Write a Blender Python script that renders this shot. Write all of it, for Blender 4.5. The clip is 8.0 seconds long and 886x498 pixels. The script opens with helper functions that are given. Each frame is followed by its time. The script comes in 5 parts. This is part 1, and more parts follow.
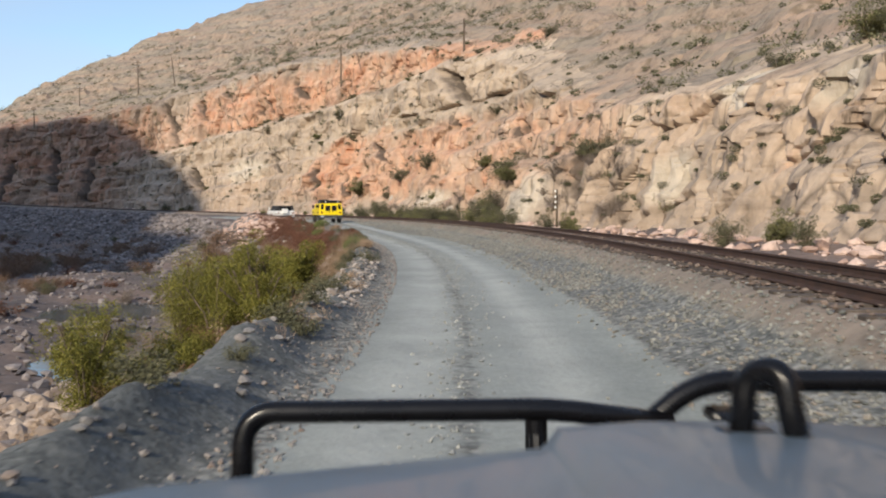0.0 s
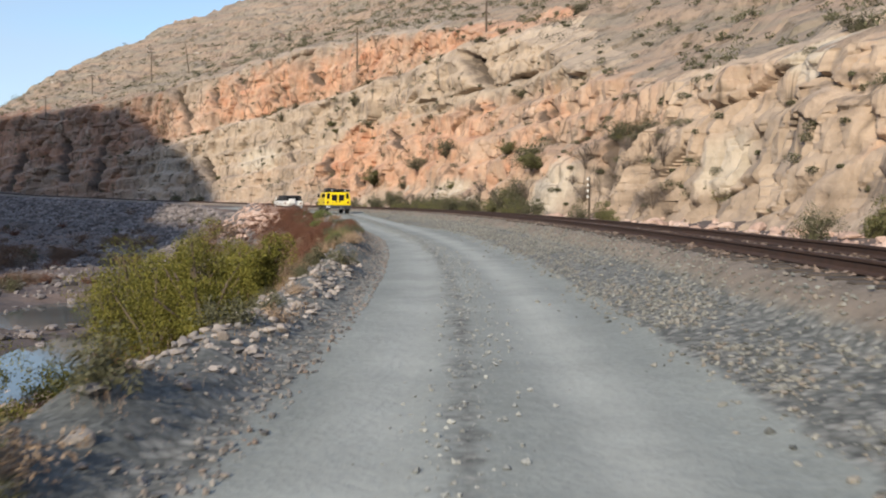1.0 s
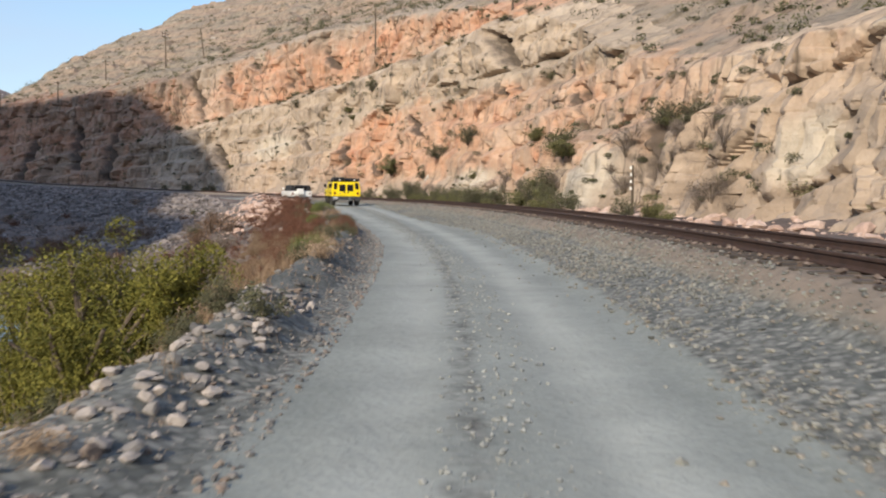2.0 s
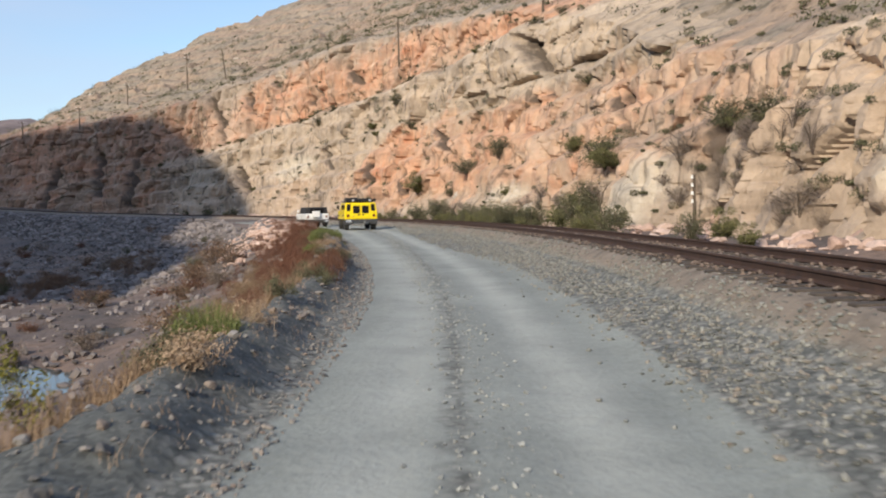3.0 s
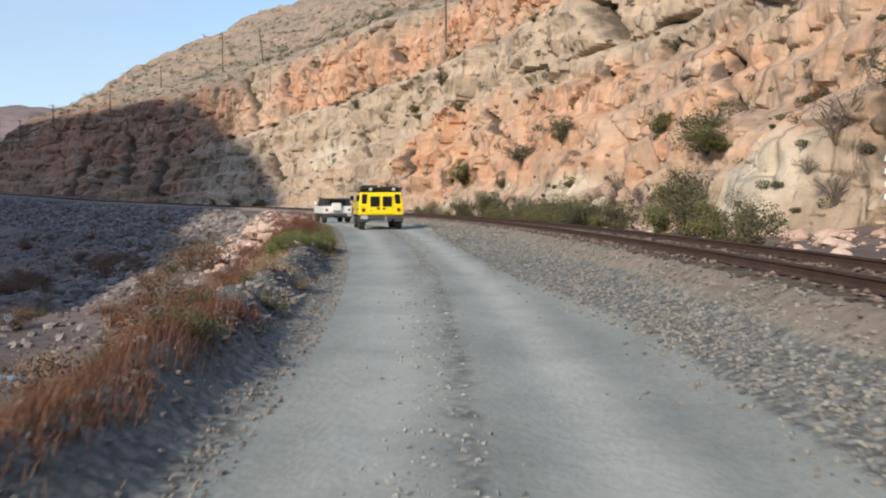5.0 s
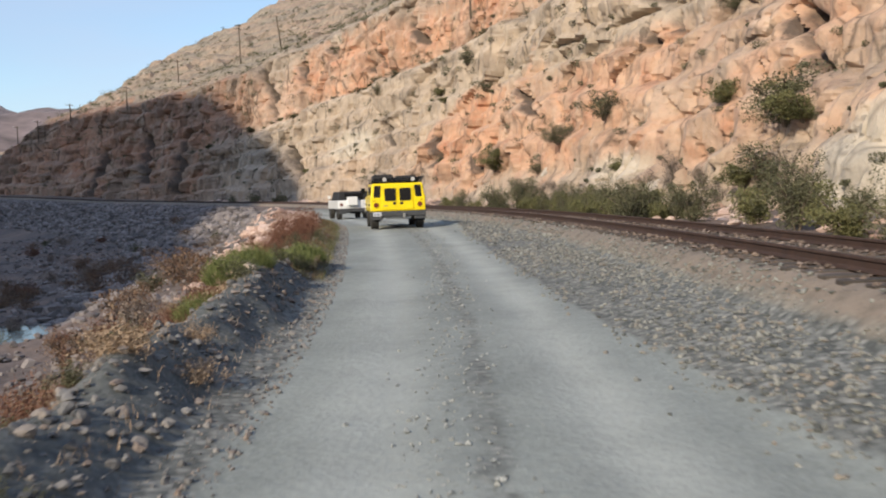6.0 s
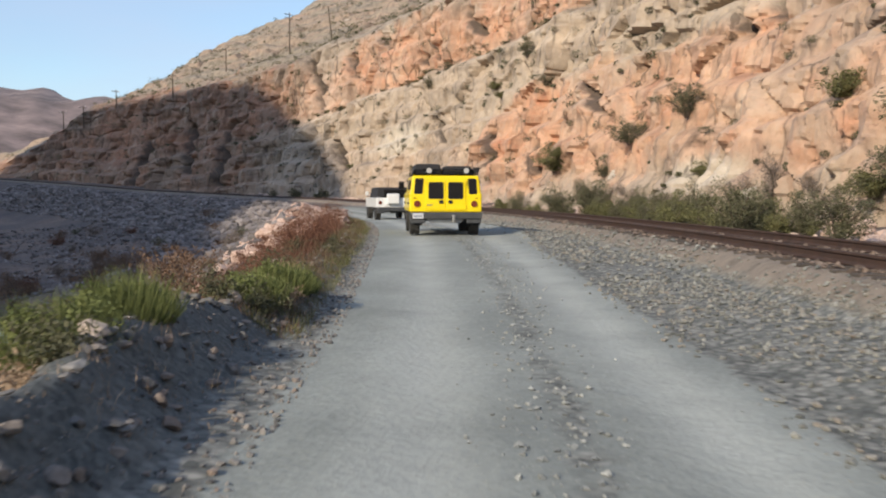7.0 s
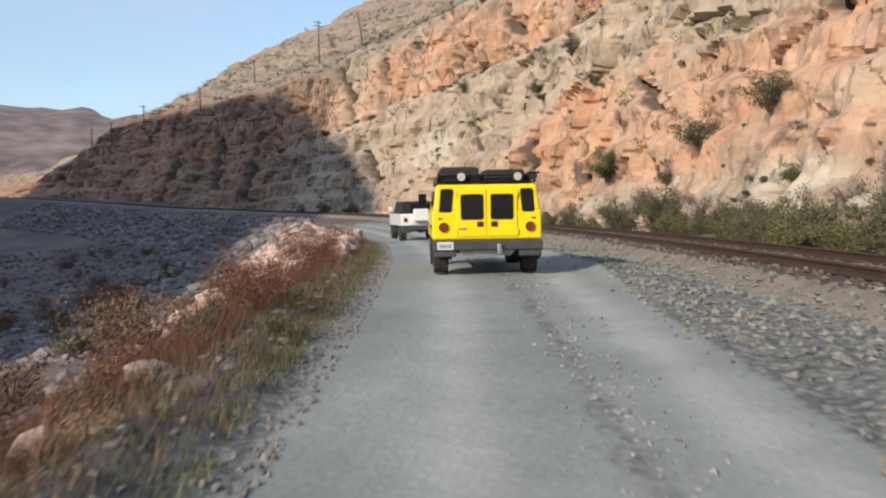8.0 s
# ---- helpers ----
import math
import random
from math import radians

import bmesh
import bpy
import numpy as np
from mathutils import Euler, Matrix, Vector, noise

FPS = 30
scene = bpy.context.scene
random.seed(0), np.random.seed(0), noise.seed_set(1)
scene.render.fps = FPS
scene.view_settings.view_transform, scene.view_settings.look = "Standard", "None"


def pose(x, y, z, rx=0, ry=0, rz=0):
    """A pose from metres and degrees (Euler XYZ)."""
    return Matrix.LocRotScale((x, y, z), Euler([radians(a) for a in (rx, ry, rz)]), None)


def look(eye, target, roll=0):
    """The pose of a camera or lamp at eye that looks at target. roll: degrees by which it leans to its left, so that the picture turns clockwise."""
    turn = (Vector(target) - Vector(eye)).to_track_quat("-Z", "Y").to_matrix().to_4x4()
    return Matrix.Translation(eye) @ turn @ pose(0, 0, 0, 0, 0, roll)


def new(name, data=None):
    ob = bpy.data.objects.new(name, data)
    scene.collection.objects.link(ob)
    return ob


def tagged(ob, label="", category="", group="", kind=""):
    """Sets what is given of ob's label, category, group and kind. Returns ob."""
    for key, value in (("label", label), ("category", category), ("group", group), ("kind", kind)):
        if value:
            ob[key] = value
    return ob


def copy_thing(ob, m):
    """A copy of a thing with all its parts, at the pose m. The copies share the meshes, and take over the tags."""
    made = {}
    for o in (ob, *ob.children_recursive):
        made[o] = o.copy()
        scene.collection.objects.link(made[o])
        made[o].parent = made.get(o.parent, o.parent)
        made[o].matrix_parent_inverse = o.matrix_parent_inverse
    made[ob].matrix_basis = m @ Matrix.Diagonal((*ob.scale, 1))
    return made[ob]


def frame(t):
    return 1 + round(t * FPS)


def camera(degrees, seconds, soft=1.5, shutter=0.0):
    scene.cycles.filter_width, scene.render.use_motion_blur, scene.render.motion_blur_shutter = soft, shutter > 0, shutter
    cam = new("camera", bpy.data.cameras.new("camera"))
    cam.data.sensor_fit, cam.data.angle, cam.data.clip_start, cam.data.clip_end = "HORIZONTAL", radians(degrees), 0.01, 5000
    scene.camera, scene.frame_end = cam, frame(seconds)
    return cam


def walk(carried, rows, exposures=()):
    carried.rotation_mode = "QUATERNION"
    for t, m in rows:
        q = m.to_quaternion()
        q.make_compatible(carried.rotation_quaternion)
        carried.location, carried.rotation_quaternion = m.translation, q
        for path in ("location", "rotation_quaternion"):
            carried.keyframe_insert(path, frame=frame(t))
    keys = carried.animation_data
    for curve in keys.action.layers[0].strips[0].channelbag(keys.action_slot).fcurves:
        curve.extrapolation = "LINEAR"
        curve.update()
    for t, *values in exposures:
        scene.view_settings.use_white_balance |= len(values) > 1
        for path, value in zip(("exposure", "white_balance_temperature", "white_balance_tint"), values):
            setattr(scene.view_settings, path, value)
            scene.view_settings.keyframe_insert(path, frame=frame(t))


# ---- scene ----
cam = camera(49.3, 8.0, soft=2.0, shutter=0.2)
ROWS = [
    (0.0, 0.0, 0.019, 1.776, 0.0, -2.42, -0.06),
    (0.5, 0.212, 4.44, 1.61, 0.67, -2.17, -0.19),
    (1.0, 0.308, 8.585, 1.521, 1.3, -2.84, 0.19),
    (1.5, 0.288, 13.033, 1.543, 1.95, -2.16, 0.78),
    (1.7, 0.254, 14.793, 1.545, 2.23, -3.42, 0.6),
    (2.8, 0.261, 24.785, 1.725, 4.21, -3.31, -0.3),
    (3.0, 0.175, 26.522, 1.725, 4.67, -2.39, -1.11),
    (3.5, -0.132, 30.813, 1.697, 5.4, -3.35, -1.12),
    (4.0, -0.491, 35.084, 1.595, 6.3, -1.62, -0.1),
    (4.5, -0.893, 39.473, 1.618, 7.01, -2.05, 0.54),
    (5.8, -2.197, 50.934, 1.798, 9.07, -3.35, -2.06),
    (6.0, -2.521, 52.695, 1.792, 9.4, -3.35, -2.05),
    (6.5, -3.423, 57.139, 1.74, 10.58, -2.72, -0.59),
    (7.0, -4.406, 61.634, 1.631, 12.14, -3.17, 0.15),
    (7.5, -5.486, 66.349, 1.572, 13.67, -4.0, -0.56),
    (8.0, -6.518, 71.272, 1.781, 14.43, -2.47, -0.86),
]
walk(cam, [(t, pose(x, y, z, 90 + pitch, 0, yaw) @ pose(0, 0, 0, 0, 0, roll)) for t, x, y, z, yaw, pitch, roll in ROWS],
     exposures=[(0.0, 0.16, 6950, 9), (8.0, 0.16, 6950, 9)])

# ---- world, sun ----
SUN_ELEV, SUN_BACK = 27.0, 64.0   # degrees; the sun stands to the south-west, behind the shoulder
world = bpy.data.worlds.new("sky")
scene.world = world
world.use_nodes = True
wn, wl = world.node_tree.nodes, world.node_tree.links
sky = wn.new("ShaderNodeTexSky")
sky.sky_type = "NISHITA"
sky.sun_disc = False
sky.sun_elevation = radians(SUN_ELEV)
sky.sun_rotation = radians(270 - SUN_BACK)
sky.air_density, sky.dust_density, sky.ozone_density = 1.0, 0.7, 4.0
wn["Background"].inputs[1].default_value = 0.175
place = wn.new("ShaderNodeTexCoord")
stretch = wn.new("ShaderNodeMapping")
stretch.inputs["Scale"].default_value = (1.2, 2.6, 7.0)
wisps = wn.new("ShaderNodeTexNoise")
wisps.inputs["Scale"].default_value, wisps.inputs["Detail"].default_value, wisps.inputs["Roughness"].default_value = 1.6, 6.0, 0.55
thin_cloud = wn.new("ShaderNodeMapRange")
thin_cloud.inputs["From Min"].default_value, thin_cloud.inputs["From Max"].default_value = 0.36, 0.72
thin_cloud.inputs["To Min"].default_value, thin_cloud.inputs["To Max"].default_value = 0.15, 0.60
veil = wn.new("ShaderNodeMix")
veil.data_type = "RGBA"
veil.inputs[7].default_value = (2.9, 3.55, 4.9, 1.0)
wl.new(place.outputs["Generated"], stretch.inputs[0])
wl.new(stretch.outputs[0], wisps.inputs["Vector"])
wl.new(wisps.outputs["Fac"], thin_cloud.inputs["Value"])
wl.new(thin_cloud.outputs[0], veil.inputs[0])
wl.new(sky.outputs[0], veil.inputs[6])
wl.new(veil.outputs[2], wn["Background"].inputs[0])
sun_data = bpy.data.lights.new("sun", "SUN")
sun_data.energy, sun_data.angle, sun_data.color = 4.1, radians(0.53), (1.0, 0.895, 0.75)
sun = new("sun", sun_data)
SUN_AZ = Vector((-math.cos(radians(SUN_BACK)), -math.sin(radians(SUN_BACK)), 0))
sun.matrix_world = look((0, 0, 200), Vector((0, 0, 200)) - SUN_AZ * math.cos(radians(SUN_ELEV)) - Vector((0, 0, math.sin(radians(SUN_ELEV)))))

# ---- helpers of the scene ----
R0, Y0 = 275.0, 15.0          # the bend: radius of the road's middle, and where it starts


def lay(s, o, z=0.0):
    """The place s metres along the road and o metres to its right."""
    a = s / R0
    if s < -70 or s > 430:
        e = -70.0 if s < -70 else 430.0
        a, more = e / R0, s - e
    else:
        more = 0.0
    return Vector((-R0 + (R0 + o) * math.cos(a) - more * math.sin(a), Y0 + (R0 + o) * math.sin(a) + more * math.cos(a), z))


def lay_np(s, o):
    e = np.clip(s, -70, 430)
    a, more = e / R0, s - e
    return -R0 + (R0 + o) * np.cos(a) - more * np.sin(a), Y0 + (R0 + o) * np.sin(a) + more * np.cos(a)


def heading(s):
    return math.degrees(min(max(s, -70), 430) / R0)


def spot(s, o, z=0.0, turn=0.0, lean=0.0):
    p = lay(s, o, z)
    return pose(p.x, p.y, p.z, lean, 0, heading(s) + turn)


def hashed(ix, iy, iz, seed):
    h = (ix * 374761393 + iy * 668265263 + iz * 2147483647 + seed * 974711) & 0xFFFFFFFF
    h = ((h ^ (h >> 13)) * 1274126177) & 0xFFFFFFFF
    return ((h ^ (h >> 16)) & 0xFFFFFF) / float(0xFFFFFF)


def vnoise(x, y, z=0.0, seed=0):
    """Smooth value noise in -1..1 on arrays."""
    x, y, z = np.broadcast_arrays(np.asarray(x, float), np.asarray(y, float), np.asarray(z, float))
    ix, iy, iz = (np.floor(v).astype(np.int64) for v in (x, y, z))
    fx, fy, fz = x - ix, y - iy, z - iz
    fx, fy, fz = (f * f * (3 - 2 * f) for f in (fx, fy, fz))
    out = 0
    for dx in (0, 1):
        for dy in (0, 1):
            for dz in (0, 1):
                w = (fx if dx else 1 - fx) * (fy if dy else 1 - fy) * (fz if dz else 1 - fz)
                out = out + w * hashed(ix + dx, iy + dy, iz + dz, seed)
    return 2 * out - 1


def fbm(x, y, z=0.0, seed=0, octaves=4, rough=0.5):
    out, amp, total = 0, 1.0, 0.0
    for k in range(octaves):
        out = out + amp * vnoise(x * 2**k, y * 2**k, np.asarray(z) * 2**k, seed + 17 * k)
        total += amp
        amp *= rough
    return out / total


def smooth(x):
    x = np.clip(x, 0, 1)
    return x * x * (3 - 2 * x)


def mesh_object(name, verts, faces, material, smooth=False):
    me = bpy.data.meshes.new(name)
    me.from_pydata(verts, [], faces)
    me.materials.append(material)
    if smooth:
        me.polygons.foreach_set("use_smooth", [True] * len(me.polygons))
    me.update()
    return new(name, me)


def grid_faces(n, m, start=0):
    i, j = np.meshgrid(np.arange(n - 1), np.arange(m - 1), indexing="ij")
    a = (start + i * m + j).ravel()
    return np.stack([a, a + m, a + m + 1, a + 1], 1)


def grid_object(name, x, y, z, material, smooth=True):
    n, m = x.shape
    verts = np.stack([x, y, z], -1).reshape(-1, 3)
    return mesh_object(name, verts.tolist(), grid_faces(n, m).tolist(), material, smooth)


def part(name, bm, material, parent=None, label="", smooth=False, m=None):
    """Links a bmesh as one mesh object under a thing or a part."""
    if smooth:
        for f in bm.faces:
            f.smooth = True
    me = bpy.data.meshes.new(name)
    bm.to_mesh(me)
    bm.free()
    me.materials.append(material)
    ob = new(name, me)
    if parent is not None:
        ob.parent = parent
    if m is not None:
        ob.matrix_basis = m
    if label:
        tagged(ob, label)
    return ob


def thing(name, m, label, category, group="", kind=""):
    ob = new(name)
    ob.empty_display_size = 0.2
    ob.matrix_basis = m
    return tagged(ob, label, category, group, kind)


def box(bm, x0, x1, y0, y1, z0, z1, bevel=0.0, segments=2):
    """Adds a box, with rounded edges if asked, to a bmesh."""
    got = bmesh.ops.create_cube(bm, size=1.0, matrix=Matrix.LocRotScale(((x0 + x1) / 2, (y0 + y1) / 2, (z0 + z1) / 2), None, (x1 - x0, y1 - y0, z1 - z0)))
    if bevel:
        edges = list({e for v in got["verts"] for e in v.link_edges})
        bmesh.ops.bevel(bm, geom=edges, offset=bevel, segments=segments, profile=0.5, affect="EDGES")
    return bm


def cyl(bm, p, q, r0, r1=None, n=12):
    """Adds a closed cylinder or cone from p to q."""
    p, q = Vector(p), Vector(q)
    m = Matrix.Translation((p + q) / 2) @ (q - p).to_track_quat("Z", "Y").to_matrix().to_4x4()
    bmesh.ops.create_cone(bm, cap_ends=True, segments=n, radius1=r0, radius2=r0 if r1 is None else r1, depth=(q - p).length, matrix=m)
    return bm


def tube(bm, points, r, n=12, round_off=0.0):
    """Adds a bent tube through the points, its bends rounded off."""
    pts = [Vector(p) for p in points]
    if round_off:
        bent = [pts[0]]
        for a, b, c in zip(pts, pts[1:], pts[2:]):
            d0, d1 = (a - b), (c - b)
            k = min(round_off, d0.length * 0.49, d1.length * 0.49)
            p0, p1 = b + d0.normalized() * k, b + d1.normalized() * k
            for i in range(7):
                t = i / 6
                bent.append(p0 * (1 - t) ** 2 + b * 2 * t * (1 - t) + p1 * t * t)
        pts = bent + [pts[-1]]
    rings, side = [], None
    for i, p in enumerate(pts):
        d = (pts[min(i + 1, len(pts) - 1)] - pts[max(i - 1, 0)]).normalized()
        if side is None:
            side = d.orthogonal().normalized()
        side = (side - d * side.dot(d)).normalized()
        up = d.cross(side)
        rings.append([bm.verts.new(p + r * (math.cos(2 * math.pi * k / n) * side + math.sin(2 * math.pi * k / n) * up)) for k in range(n)])
    for a, b in zip(rings, rings[1:]):
        for k in range(n):
            bm.faces.new((a[k], a[(k + 1) % n], b[(k + 1) % n], b[k]))
    bm.faces.new(rings[0][::-1])
    bm.faces.new(rings[-1])
    return bm


# ---- materials ----
class Mat:
    """A node material with a few short ways to add to it."""

    def __init__(self, name, rough=0.8, metal=0.0, color=(0.5, 0.5, 0.5)):
        self.m = bpy.data.materials.new(name)
        self.m.use_nodes = True
        self.n, self.l = self.m.node_tree.nodes, self.m.node_tree.links
        self.b = self.n["Principled BSDF"]
        self.b.inputs["Roughness"].default_value = rough
        self.b.inputs["Metallic"].default_value = metal
        self.b.inputs["Base Color"].default_value = (*color, 1)
        self.c = None

    def node(self, kind, **inputs):
        node = self.n.new(kind)
        for key, value in inputs.items():
            node.inputs[key.replace("_", " ")].default_value = value
        return node

    def coords(self, scale=(1, 1, 1), which="Object"):
        c = self.n.new("ShaderNodeTexCoord")
        mp = self.n.new("ShaderNodeMapping")
        mp.inputs["Scale"].default_value = scale
        self.l.new(c.outputs[which], mp.inputs[0])
        return mp.outputs[0]

    def noise(self, scale, detail=4.0, rough=0.55, stretch=(1, 1, 1), distort=0.0, which="Object"):
        t = self.node("ShaderNodeTexNoise", Scale=scale, Detail=detail, Roughness=rough, Distortion=distort)
        self.l.new(self.coords(stretch, which), t.inputs["Vector"])
        return t.outputs["Fac"]

    def voronoi(self, scale, out="Distance", stretch=(1, 1, 1), feature="F1"):
        t = self.n.new("ShaderNodeTexVoronoi")
        t.feature = feature
        t.inputs["Scale"].default_value = scale
        self.l.new(self.coords(stretch), t.inputs["Vector"])
        return t.outputs[out]

    def ramp(self, fac, stops):
        r = self.n.new("ShaderNodeValToRGB")
        els = r.color_ramp.elements
        while len(els) < len(stops):
            els.new(0.5)
        for e, (p, c) in zip(els, stops):
            e.position = p
            e.color = (*c, 1) if len(c) == 3 else c
        self.l.new(fac, r.inputs[0])
        return r.outputs[0]

    def mix(self, fac, a, b, how="MIX"):
        x = self.n.new("ShaderNodeMix")
        x.data_type, x.blend_type = "RGBA", how
        for k, v in ((0, fac), (6, a), (7, b)):
            if isinstance(v, (int, float)):
                x.inputs[k].default_value = v
            elif isinstance(v, tuple):
                x.inputs[k].default_value = (*v, 1)
            else:
                self.l.new(v, x.inputs[k])
        return x.outputs[2]

    def math(self, how, a, b=0.0, clamp=False):
        x = self.n.new("ShaderNodeMath")
        x.operation, x.use_clamp = how, clamp
        for k, v in enumerate((a, b)):
            if isinstance(v, (int, float)):
                x.inputs[k].default_value = v
            else:
                self.l.new(v, x.inputs[k])
        return x.outputs[0]

    def color(self, socket):
        self.l.new(socket, self.b.inputs["Base Color"])
        return self

    def rough(self, socket):
        self.l.new(socket, self.b.inputs["Roughness"])
        return self

    def bump(self, socket, strength=0.5, distance=0.05):
        b = self.n.new("ShaderNodeBump")
        b.inputs["Strength"].default_value = strength
        b.inputs["Distance"].default_value = distance
        self.l.new(socket, b.inputs["Height"])
        old = self.b.inputs["Normal"].links
        if old:
            self.l.new(old[0].from_socket, b.inputs["Normal"])
        self.l.new(b.outputs[0], self.b.inputs["Normal"])
        return self


def grey(f):
    return (f, f, f)


def rock_material():
    """Bedded rock: tan and cream beds, orange where the iron shows, with joints, bedding lines and stains."""
    m = Mat("layered_rock", 0.92)

    def attribute(name):
        a = m.n.new("ShaderNodeAttribute")
        a.attribute_name = name
        return a.outputs["Fac"]

    bed, level, iron, pale = attribute("bed"), attribute("level"), attribute("iron"), attribute("pale")
    wave = m.math("SUBTRACT", m.noise(0.07, 4, 0.6), 0.5)
    band = m.math("DIVIDE", m.math("ADD", bed, m.math("MULTIPLY", wave, 0.55)), 3.4, True)
    c = m.ramp(band, [(0.0, (0.37, 0.29, 0.23)), (0.05, (0.47, 0.37, 0.29)), (0.14, (0.55, 0.42, 0.32)), (0.24, (0.50, 0.40, 0.31)), (0.29, (0.47, 0.38, 0.295)), (0.33, (0.45, 0.36, 0.28)),
                      (0.42, (0.54, 0.43, 0.33)), (0.50, (0.48, 0.385, 0.30)), (0.57, (0.56, 0.46, 0.365)), (0.62, (0.50, 0.36, 0.275)), (0.74, (0.53, 0.39, 0.30)), (0.85, (0.42, 0.345, 0.28)), (1.0, (0.34, 0.29, 0.24))])
    rusty = m.math("ADD", iron, m.math("MULTIPLY", m.math("SUBTRACT", m.noise(0.11, 5, 0.62, (1, 1, 0.8), 0.5), 0.5), 1.7))
    rust = m.ramp(m.noise(0.35, 5, 0.65), [(0.3, (0.62, 0.265, 0.15)), (0.5, (0.62, 0.35, 0.225)), (0.72, (0.65, 0.44, 0.315))])
    c = m.mix(m.ramp(rusty, [(0.30, grey(0)), (0.55, grey(0.55)), (0.95, grey(0.92))]), c, rust)
    dull = m.ramp(m.noise(0.055, 6, 0.65, (1, 1, 1.4), 0.6), [(0.47, grey(0)), (0.60, grey(0.62))])
    c = m.mix(dull, c, (0.375, 0.305, 0.245))
    # painted shade: darker, browner rock along the stretch under the hill's shadow
    c = m.mix(m.math("MULTIPLY", attribute("shade_brown"), 0.8), c, m.mix(1.0, c, (0.60, 0.505, 0.47), "MULTIPLY"))
    whitish = m.math("ADD", pale, m.math("MULTIPLY", m.math("SUBTRACT", m.noise(0.5, 5, 0.65), 0.5), 0.9))
    c = m.mix(m.ramp(whitish, [(0.35, grey(0)), (0.75, grey(0.85))]), c, (0.60, 0.53, 0.44))
    bright = m.ramp(m.noise(0.23, 5, 0.65, (1, 1, 0.7), 0.4), [(0.56, grey(0)), (0.72, grey(0.6))])
    c = m.mix(bright, c, (0.64, 0.53, 0.43))
    fine = m.ramp(m.noise(0.9, 6, 0.7, (1, 1, 0.8)), [(0.30, grey(0.60)), (0.46, grey(0.96)), (0.72, grey(1.22))])
    c = m.mix(0.6, c, fine, "MULTIPLY")
    # thin broken lines along the beds
    flat = m.n.new("ShaderNodeSeparateXYZ")
    m.l.new(m.n.new("ShaderNodeNewGeometry").outputs["Position"], flat.inputs[0])
    along = m.n.new("ShaderNodeCombineXYZ")
    m.l.new(m.math("MULTIPLY", flat.outputs[0], 0.07), along.inputs[0])
    m.l.new(m.math("MULTIPLY", flat.outputs[1], 0.07), along.inputs[1])
    m.l.new(m.math("MULTIPLY", level, 0.85), along.inputs[2])
    beds = m.node("ShaderNodeTexNoise", Scale=1.0, Detail=5.0, Roughness=0.6)
    m.l.new(along.outputs[0], beds.inputs["Vector"])
    broken = m.ramp(m.noise(0.16, 4, 0.6), [(0.42, grey(0.15)), (0.6, grey(0.85))])
    c = m.mix(broken, c, m.ramp(beds.outputs["Fac"], [(0.33, grey(0.55)), (0.42, grey(0.88)), (0.50, grey(1.04)), (0.64, grey(1.10))]), "MULTIPLY")
    # joints: narrow upright cracks between blocks
    bent = m.node("ShaderNodeTexVoronoi", Scale=0.30)
    bent.feature = "DISTANCE_TO_EDGE"
    shaken = m.n.new("ShaderNodeVectorMath")
    shift = m.node("ShaderNodeTexNoise", Scale=0.5, Detail=4.0)
    m.l.new(m.coords((1, 1, 0.42)), shift.inputs["Vector"])
    m.l.new(m.coords((1, 1, 0.42)), shaken.inputs[0])
    m.l.new(shift.outputs["Color"], shaken.inputs[1])
    m.l.new(shaken.outputs[0], bent.inputs["Vector"])
    split = m.ramp(bent.outputs["Distance"], [(0.0, grey(0.22)), (0.018, grey(0.55)), (0.05, grey(1.0))])
    c = m.mix(m.ramp(m.noise(0.12, 4, 0.6), [(0.45, grey(0.0)), (0.6, grey(0.85))]), c, split, "MULTIPLY")
    crack = m.ramp(m.noise(0.55, 5, 0.7, (1, 1, 0.14), 0.6), [(0.345, grey(0.18)), (0.39, grey(1.0))])
    c = m.mix(0.7, c, crack, "MULTIPLY")
    stain = m.ramp(m.noise(0.19, 6, 0.7, (1, 1, 0.45), 0.8), [(0.34, grey(0.55)), (0.46, grey(0.94)), (0.6, grey(1.04))])
    c = m.mix(0.7, c, stain, "MULTIPLY")
    pits = m.ramp(m.noise(1.5, 5, 0.75), [(0.31, grey(0.30)), (0.37, grey(1.0))])
    c = m.mix(0.55, c, pits, "MULTIPLY")
    # near-black painted into the clefts, standing in for the shade inside them
    c = m.mix(m.ramp(m.math("MULTIPLY", attribute("cleft_shade"), m.ramp(m.noise(0.9, 4, 0.6), [(0.3, grey(0.6)), (0.6, grey(1.0))])), [(0.25, grey(0)), (0.6, grey(0.85))]), c, (0.075, 0.058, 0.048))
    c = m.mix(1.0, c, (0.86, 0.855, 0.84), "MULTIPLY")
    m.color(c)
    m.bump(m.noise(0.5, 7, 0.62, (1, 1, 0.7)), 0.8, 0.6)
    m.bump(bent.outputs["Distance"], 0.7, 0.6)
    m.bump(m.noise(3.0, 5, 0.65), 0.4, 0.10)
    return m.m


